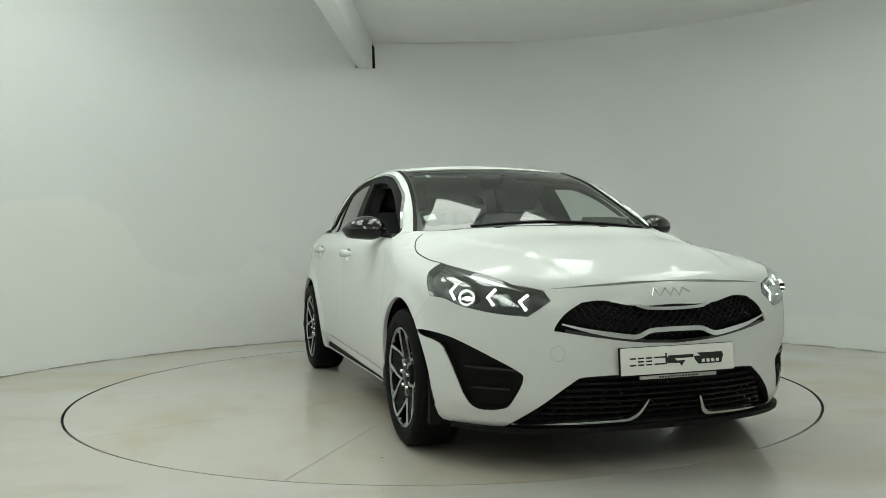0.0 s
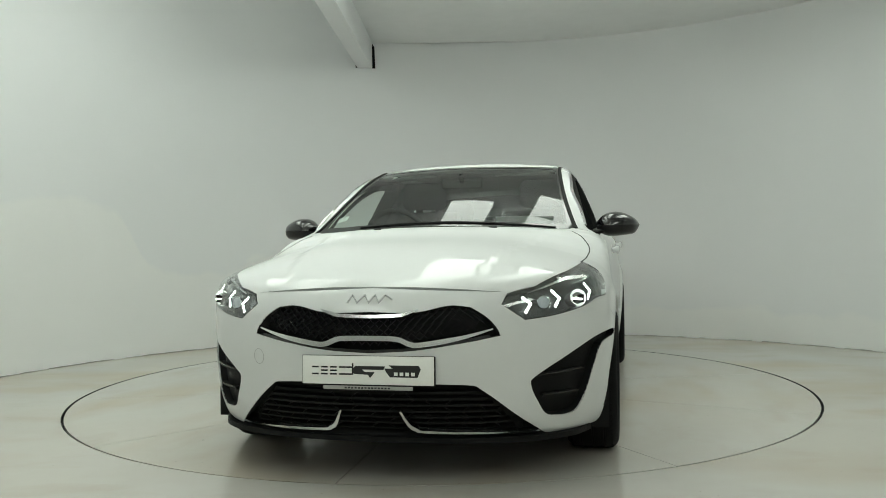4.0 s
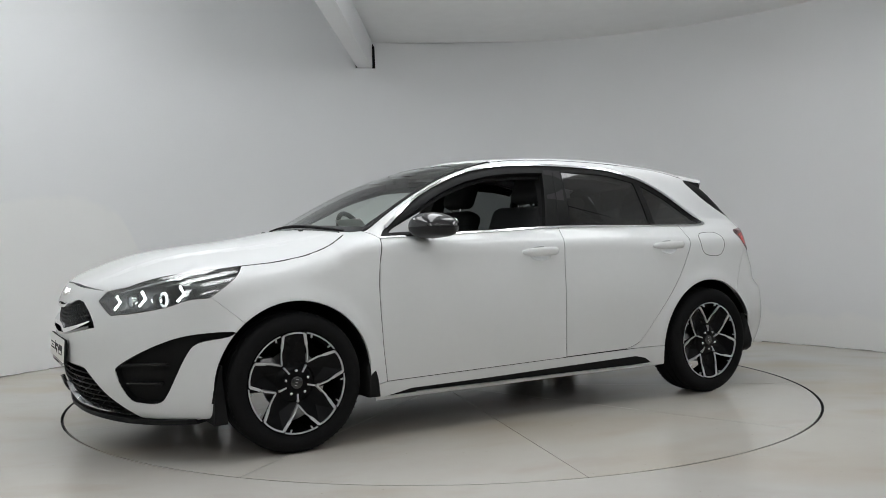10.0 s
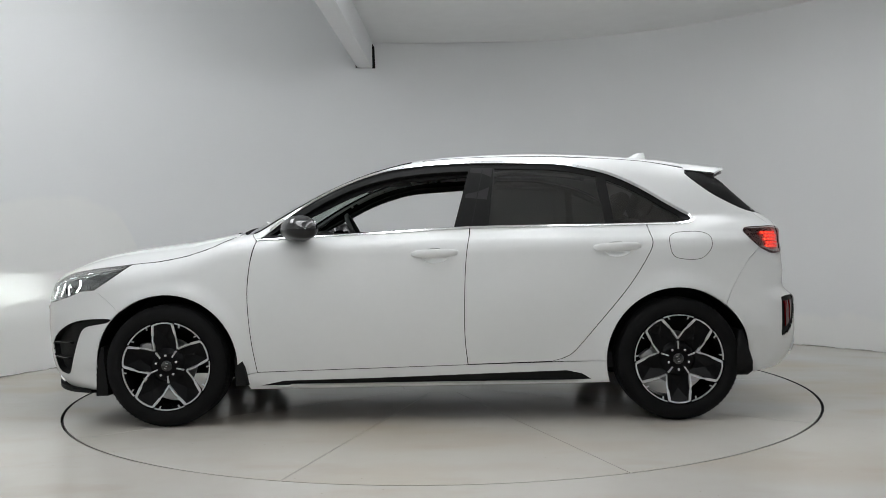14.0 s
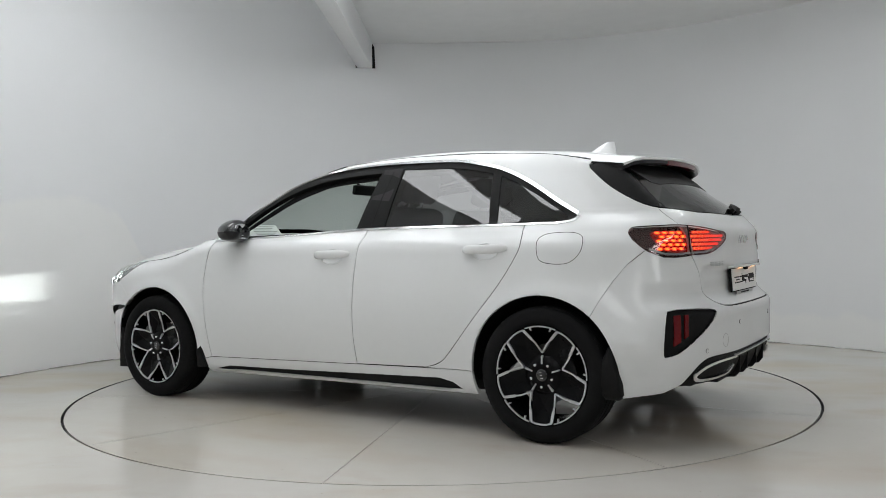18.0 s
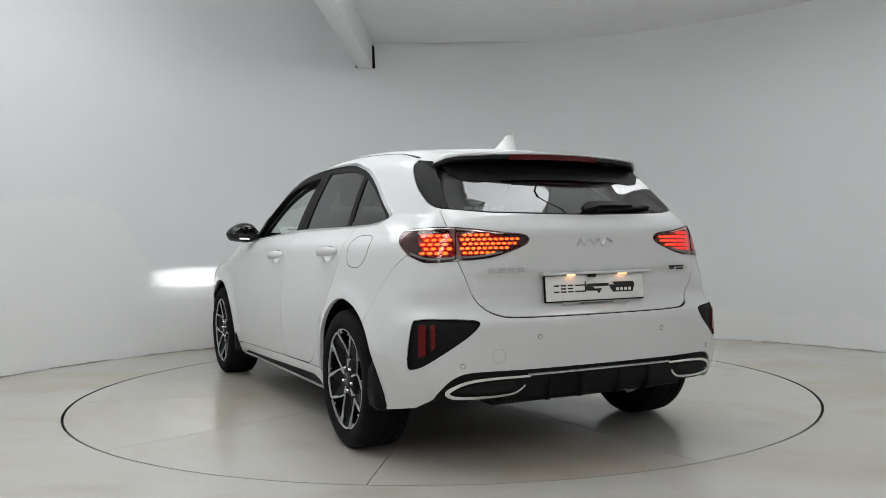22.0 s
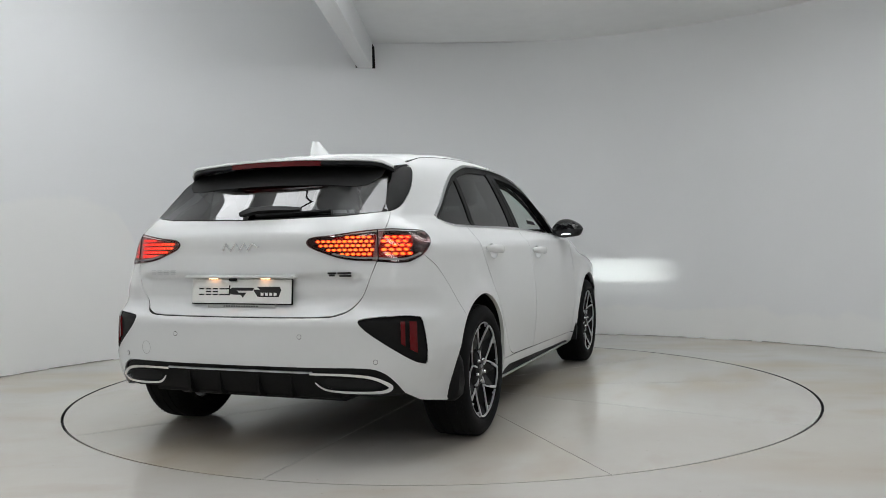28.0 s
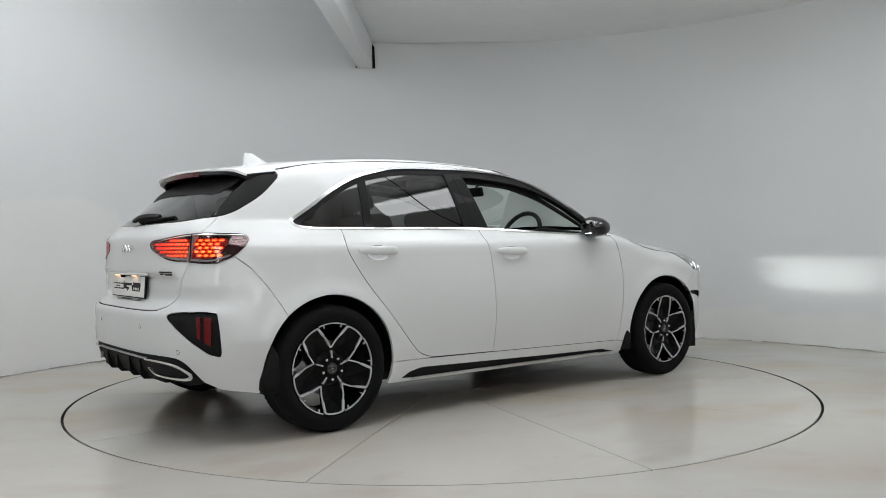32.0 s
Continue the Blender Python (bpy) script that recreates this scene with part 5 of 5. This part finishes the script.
def ribbon(bm, pts, w, y0, y1):
    """A raised strip along a flat run in the wheel's plane."""
    P = [Vector((p[0], p[1])) for p in pts]
    L, R = [], []
    for i, p in enumerate(P):
        a, b = P[max(i - 1, 0)], P[min(i + 1, len(P) - 1)]
        d = (b - a).normalized()
        nn = Vector((-d.y, d.x))
        if 0 < i < len(P) - 1:
            e = (p - a).normalized()
            k = 1 / max(.45, nn.dot(Vector((-e.y, e.x))))
        else:
            k = 1
        L.append(p + nn * w / 2 * k)
        R.append(p - nn * w / 2 * k)
    rows = [[bm.verts.new((l.x, y1, l.y)), bm.verts.new((r.x, y1, r.y)), bm.verts.new((r.x, y0, r.y)), bm.verts.new((l.x, y0, l.y))] for l, r in zip(L, R)]
    for A, B in zip(rows, rows[1:]):
        for j in range(4):
            bm.faces.new((A[j], A[(j + 1) % 4], B[(j + 1) % 4], B[j]))
    bm.faces.new(rows[0])
    bm.faces.new(rows[-1])


def wheel():
    w = new("wheel")
    w.parent = car
    bm = bmesh.new()
    lathe(bm, [(.226, -.10), (.236, -.112), (.27, -.120), (.295, -.112), (.310, -.096), (.3155, -.08), (.317, -.055), (.3135, -.053), (.3135, -.047), (.317, -.045), (.317, -.004), (.3135, -.002), (.3135, .004), (.317, .006), (.317, .045), (.3135, .047), (.3135, .053), (.317, .055), (.3155, .072), (.310, .086),
               (.302, .097), (.288, .105), (.272, .109), (.250, .106), (.238, .099), (.228, .09)], 96, closed=True)
    for k in range(72):
        for sgn in (-1, 1):
            a = 2 * math.pi * (k + .25 * (sgn > 0)) / 72
            m = Matrix.Rotation(-a, 4, "Y")
            box(bm, (0, .082 * sgn - .006, .3105), (.007, .016, .008), m=m)
    tyre = part("tyre", bm, RUBBER, w, "black road tyre")
    bm = bmesh.new()
    lathe(bm, [(.229, -.10), (.236, .094), (.2325, .100), (.229, .094), (.222, .075), (.214, .02), (.212, -.10)], 72, closed=True)
    part("rim", bm, RIM_BLACK, w, "black alloy rim")
    bm = bmesh.new()
    lathe(bm, [(.0001, .010), (.125, .010), (.138, .012), (.138, .000), (.12, -.006), (.0001, -.01)], 48)
    part("brake_disc", bm, STEEL, w, "steel brake disc")
    bm = bmesh.new()
    box(bm, (.115, .018, .06), (.07, .05, .13), bevel=.012)
    part("brake_caliper", bm, STEEL, w)
    bm = bmesh.new()
    lathe(bm, [(.0001, .078), (.060, .078), (.078, .072), (.092, .060), (.094, .045), (.0001, .045)], 48)
    part("hub", bm, RIM_BLACK, w)
    for k in range(5):
        a = 72 * k
        bm = bmesh.new()
        inner = [spoke_pt(.075, a - 34, .060), spoke_pt(.095, a - 34, .066), spoke_pt(.226, a - 13.5, .090), spoke_pt(.229, a, .090), spoke_pt(.226, a + 13.5, .090), spoke_pt(.095, a + 34, .066), spoke_pt(.075, a + 34, .060)]
        f = [bm.verts.new(p) for p in inner]
        g2 = [bm.verts.new((p[0], p[1] - .032, p[2])) for p in inner]
        c = bm.verts.new(spoke_pt(.15, a, .060))
        for i in range(7):
            bm.faces.new((f[i], f[(i + 1) % 7], c))
            bm.faces.new((f[i], g2[i], g2[(i + 1) % 7], f[(i + 1) % 7]))
        bm.faces.new(g2)
        sp = part("spoke", bm, RIM_BLACK, w, sharp=15)
        bm = bmesh.new()
        run = [spoke_pt(r, a + d, 0) for r, d in ((.103, -36), (.150, -24.5), (.198, -15.5), (.222, -13), (.2245, -7), (.225, 0), (.2245, 7), (.222, 13), (.198, 15.5), (.150, 24.5), (.103, 36))]
        P = [(p[0], p[2]) for p in run]
        ribbon(bm, P, .0072, 0, .006)
        for sg in (-1, 1):
            ribbon(bm, [(math.sin(radians(a + sg * d)) * r, math.cos(radians(a + sg * d)) * r) for r, d in ((.172, 19.8), (.198, 15.9), (.219, 13.6))], .0125, 0, .0065)
        for v in bm.verts:
            r = math.hypot(v.co.x, v.co.z)
            v.co.y += .068 + (r - .10) * .196
        part("machined_edge", bm, ALLOY, sp, "machined silver spoke edge", sharp=30)
        bm = bmesh.new()
        ribbon(bm, [(math.sin(radians(a + 36)) * r, math.cos(radians(a + 36)) * r) for r in (.052, .07, .09)], .007, .066, .0815)
        part("machined_rib", bm, ALLOY, sp, "machined silver rib")
        bm = bmesh.new()
        ribbon(bm, [(math.sin(radians(a + 36 + d)) * .2265, math.cos(radians(a + 36 + d)) * .2265) for d in range(-20, 21, 4)], .006, .088, .0965)
        for d in (-14, 14):
            ribbon(bm, [(math.sin(radians(a + 36 + d * q)) * r, math.cos(radians(a + 36 + d * q)) * r) for r, q in ((.2265, 1), (.209, .9))], .006, .086, .096)
        part("rim_edge", bm, ALLOY, w, "machined silver rim edge", sharp=30)
        bm = bmesh.new()
        lathe(bm, [(.0001, .090), (.006, .089), (.0085, .085), (.0085, .070)], 10)
        bmesh.ops.translate(bm, vec=spoke_pt(.055, a, 0), verts=bm.verts)
        part("wheel_nut", bm, CHROME, w, "steel wheel nut")
    bm = bmesh.new()
    lathe(bm, [(.0001, .0865), (.022, .086), (.028, .083), (.030, .076)], 28)
    cap = part("centre_cap", bm, GLOSS_BLACK, w, "gloss black centre cap")
    bm = bmesh.new()
    for k in range(3):
        box(bm, (.002, .0868, .014 - .014 * k), (.013, .001, .003), m=Matrix.Rotation(radians(-20), 4, "Y"))
    part("cap_bars", bm, CHROME, cap, "plain bright bars")
    return w


wh = wheel()
wh.matrix_basis = pose(1.325, .797, .317, 0, 4, 0)
for x, s, a in ((-1.325, 1, 36), (1.325, -1, -3), (-1.325, -1, 36)):
    copy_thing(wh, pose(x, s * .797, .317, 0, 0, 0 if s == 1 else 180) @ pose(0, 0, 0, 0, a, 0))

# wheel housings and mud flaps
for x in (1.325, -1.325):
    for s in (1, -1):
        bm = bmesh.new()
        n = 28
        rows = []
        for i in range(n + 1):
            a = radians(-9 + (200 if x > 0 else 198) * i / n)
            rows.append([bm.verts.new((x + r * math.cos(a), y * s, .317 + r * math.sin(a))) for r, y in ((.366, .872), (.388, .84), (.388, .48), (.05, .47))])
        for A, B in zip(rows, rows[1:]):
            for j in range(3):
                bm.faces.new((A[j], A[j + 1], B[j + 1], B[j]))
        part("wheel_housing", bm, BLACK_PLASTIC, car, sharp=60)
for prof in (((.40, .930, .950, .868), (.35, .925, .975, .880), (.28, .912, .972, .884), (.21, .903, .970, .880)), ((.46, -1.668, -1.640, .872), (.40, -1.676, -1.618, .893), (.30, -1.706, -1.610, .898), (.25, -1.706, -1.614, .890), (.228, -1.690, -1.622, .868))):
    for s in (1, -1):
        bm = bmesh.new()
        rows = [[bm.verts.new((x, y * s, z)) for x, y in ((xa, yo - .13), (xa, yo - .01), (xa + .008, yo), (xb - .008, yo), (xb, yo - .01), (xb, yo - .13))] for z, xa, xb, yo in prof]
        for A, B in zip(rows, rows[1:]):
            for j in range(6):
                bm.faces.new((A[j], A[(j + 1) % 6], B[(j + 1) % 6], B[j]))
        bm.faces.new(rows[0])
        bm.faces.new(rows[-1])
        part("mud_flap", bm, BLACK_PLASTIC, car, "black rubber mud flap", sharp=50)
for s in (1, -1):
    bm = bmesh.new()
    rows = [[bm.verts.new((x + dx, y * s, z)) for dx, y in ((.006, .62), (.006, .872), (-back, .866), (-back, .62))] for x, z, back in ((1.662, .42, .006), (1.676, .36, .018), (1.688, .28, .040), (1.690, .165, .055))]
    for A, B in zip(rows, rows[1:]):
        for j in range(4):
            bm.faces.new((A[j], A[(j + 1) % 4], B[(j + 1) % 4], B[j]))
    bm.faces.new(rows[0])
    bm.faces.new(rows[-1])
    part("front_guard", bm, BLACK_PLASTIC, car, "black guard ahead of the wheel", sharp=50)

# underside
bm = bmesh.new()
box(bm, (0, 0, .235), (1.95, 1.52, .07), bevel=.02)
box(bm, (1.75, 0, .235), (.50, 1.1, .07), bevel=.02)
box(bm, (1.3, 0, .26), (.9, .90, .10), bevel=.02)
box(bm, (-1.40, 0, .29), (1.0, .90, .10), bevel=.02)
part("underbody", bm, DARK, car)
bm = bmesh.new()
tube(bm, [(.9, .12, .19), (.2, .12, .18), (-.6, .15, .18), (-1.1, .30, .20), (-1.5, .42, .23), (-1.75, .45, .27)], .026, 10)
part("exhaust", bm, BLACK_PLASTIC, car)
for x in (1.325, -1.325):
    bm = bmesh.new()
    tube(bm, [(x, -.75, .31), (x, -.4, .27), (x, .4, .27), (x, .75, .31)], .03, 8)
    part("axle_beam", bm, BLACK_PLASTIC, car)

# cabin
bm = bmesh.new()
box(bm, (-.10, 0, .30), (2.0, 1.50, .08))
part("cabin_floor", bm, CLOTH, car)
for o in (fdoor, rdoor):
    panel("door_card", car, CLOTH, "side", o, out=-.075, depth=.01, mirror=True, res=.06)
panel("headlining", car, LINER, "top", both([(x if x > -1.4 else x + .02, y * .96, z) for x, y, z in roof_half]), out=-.035, depth=.006, res=.06, back=True)
panel("rail_lining", car, CLOTH, "side", smoothed([(.76, .7, 1.015), (.54, .7, 1.13), (.38, .68, 1.21), (.22, .65, 1.265), (.061, .62, 1.300), (-.349, .59, 1.325), (-.704, .594, 1.32), (-.9, .609, 1.29)], 3) + [(-.9, .58, 1.33), (-.349, .56, 1.365), (.061, .56, 1.345), (.237, .58, 1.305), (.42, .6, 1.245), (.60, .63, 1.155), (.80, .67, 1.040)], out=-.05, depth=.012, mirror=True, res=.04)
panel("rear_lining", car, CLOTH, "side", [(-1.03, .76, 1.0), (-1.40, .72, 1.0), (-1.75, .66, 1.02), (-1.75, .6, 1.10), (-1.55, .6, 1.19), (-1.46, .6, 1.28), (-1.40, .6, 1.12), (-1.40, .7, 1.03), (-1.05, .76, 1.02)], out=-.05, depth=.01, mirror=True, res=.05)
bm = bmesh.new()
box(bm, (-1.62, 0, .68), (.60, 1.0, .60), bevel=.03)
box(bm, (-1.50, 0, .99), (.66, 1.12, .02), bevel=.006)
part("boot_trim", bm, CLOTH, car)
for s in (1, -1):
    bm = bmesh.new()
    rows = [[bm.verts.new((x + dx, (y - dy) * s, z)) for dx, dy in ((.06, .012), (.05, .115), (-.05, .115), (-.06, .012))] for x, y, z in ((-.24, .83, .60), (-.27, .775, 1.0), (-.30, .715, 1.18), (-.335, .635, 1.34))]
    for A, B in zip(rows, rows[1:]):
        for j in range(4):
            bm.faces.new((A[j], A[(j + 1) % 4], B[(j + 1) % 4], B[j]))
    bm.faces.new(rows[0])
    bm.faces.new(rows[-1])
    part("pillar_trim", bm, CLOTH, car, "dark trim of the middle pillar", sharp=40)
bm = bmesh.new()
rows = []
for i in range(15):
    y = -.70 + 1.4 * i / 14
    hump = .045 * math.exp(-((y + .37) / .20) ** 2)
    rows.append([bm.verts.new((x, y * q, z)) for x, q, z in ((1.06 - .25 * y * y, .95, .955), (.86, 1, .985 + hump * .4), (.68, 1, .985 + hump), (.58, 1, .945 + hump), (.55, 1, .80), (.62, 1, .55), (1.1, .9, .55))])
for A, B in zip(rows, rows[1:]):
    for j in range(6):
        bm.faces.new((A[j], A[j + 1], B[j + 1], B[j]))
part("dashboard", bm, BLACK_PLASTIC, car, "black dashboard", sharp=60)
sw = new("steering_wheel")
sw.parent = car
sw.matrix_local = pose(.45, -.37, .965, 0, -64, 0)
bm = bmesh.new()
tube(bm, [(.178 * math.cos(2 * math.pi * i / 32), .178 * math.sin(2 * math.pi * i / 32), 0) for i in range(32)], .015, 10, closed=True)
part("rim", bm, CLOTH, sw, "black leather rim")
bm = bmesh.new()
box(bm, (0, 0, -.02), (.10, .12, .05), bevel=.02)
box(bm, (-.09, 0, -.012), (.13, .03, .012), bevel=.004)
for s in (1, -1):
    box(bm, (0, .10 * s, -.012), (.03, .13, .012), bevel=.004)
part("spokes", bm, BLACK_PLASTIC, sw)


def seat(x, y, back_h, lean, width, name):
    st = new(name)
    st.parent = car
    st.location = (x, y, 0)
    bm = bmesh.new()
    box(bm, (.0, 0, .50), (.52, width, .16), bevel=.05, segs=3)
    part("cushion", bm, CLOTH, st)
    m = pose(-.24, 0, .54, 0, -lean, 0)
    bm = bmesh.new()
    box(bm, (0, 0, back_h / 2), (.13, width * .96, back_h), m=m, bevel=.05, segs=3)
    part("backrest", bm, CLOTH, st)
    for yy in ((0,) if width < .7 else (-.38, .38)):
        bm = bmesh.new()
        box(bm, (.0, yy, back_h + .125), (.10, .30, .19), m=m, bevel=.045, segs=3)
        hr = part("headrest", bm, CLOTH, st)
        bm = bmesh.new()
        for d in (-.06, .06):
            box(bm, (0, yy + d, back_h + .02), (.012, .012, .10), m=m)
        part("headrest_post", bm, CHROME, hr)
    return st


seat(.14, .40, .63, 20, .56, "front_seat")
seat(.14, -.40, .63, 20, .56, "front_seat")
seat(-.72, 0, .56, 26, 1.26, "rear_bench")
bm = bmesh.new()
box(bm, (0, 0, 0), (.03, .24, .065), m=pose(.34, 0, 1.283, 0, -12, 0), bevel=.012)
tube(bm, [(.34, 0, 1.285), (.40, 0, 1.325)], .012, 8)
part("rear_view_mirror", bm, BLACK_PLASTIC, car)
for s in (1, -1):
    bm = bmesh.new()
    box(bm, (.18, .36 * s, 1.33), (.16, .36, .015), bevel=.005)
    part("sun_visor", bm, LINER, car)

# labels on the screen
for x, y, a, b, z in ((.80, -.585, .05, .03, 0), (.27, -.43, .07, .012, 0)):
    q = [(x - a / 2, y - b, 1), (x + a / 2, y - b, 1), (x + a / 2, y + b, 1), (x - a / 2, y + b, 1)]
    panel("screen_label", screen, PAPER, "top", q, out=-.008, depth=.001, label="small pale screen label")

# a printed sheet on the dashboard, behind the screen
sheet_at = pose(.83, .43, 1.028, 0, -48, 2)
paper = new("document")
bm = bmesh.new()
box(bm, (0, 0, 0), (.10, .30, .0012))
part("page", bm, PAPER, paper, smooth=False)
bm = bmesh.new()
for k in range(6):
    box(bm, (.036 - .014 * k, -.01 + .01 * (k % 3), .0014), (.005, .22 - .03 * (k % 3), .0008))
part("dark_bars", bm, PLATE_GREY, paper, "grey plain bars in place of print", smooth=False)
tagged(paper, "white printed sheet lying on the dashboard", "document")


# ---- what moves ----
def turn(t):
    return -70.5455 - 7.8663 * t - .00289 * (t - 16) ** 2 + .0002455 * (t - 16) ** 3


def motions():
    spin = [(t, pose(0, 0, 0, 0, 0, turn(t))) for t in range(0, 33)]
    walk(table, spin)
    for thing, m in RIDERS:
        walk(thing, [(t, PIVOT @ p @ m) for t, p in spin])


CAR_AT = pose(.1040, .2272, 0)
PIVOT = pose(.013, -.0427, 0)
RIDERS = [(car, CAR_AT), (paper, CAR_AT @ sheet_at)]
motions()
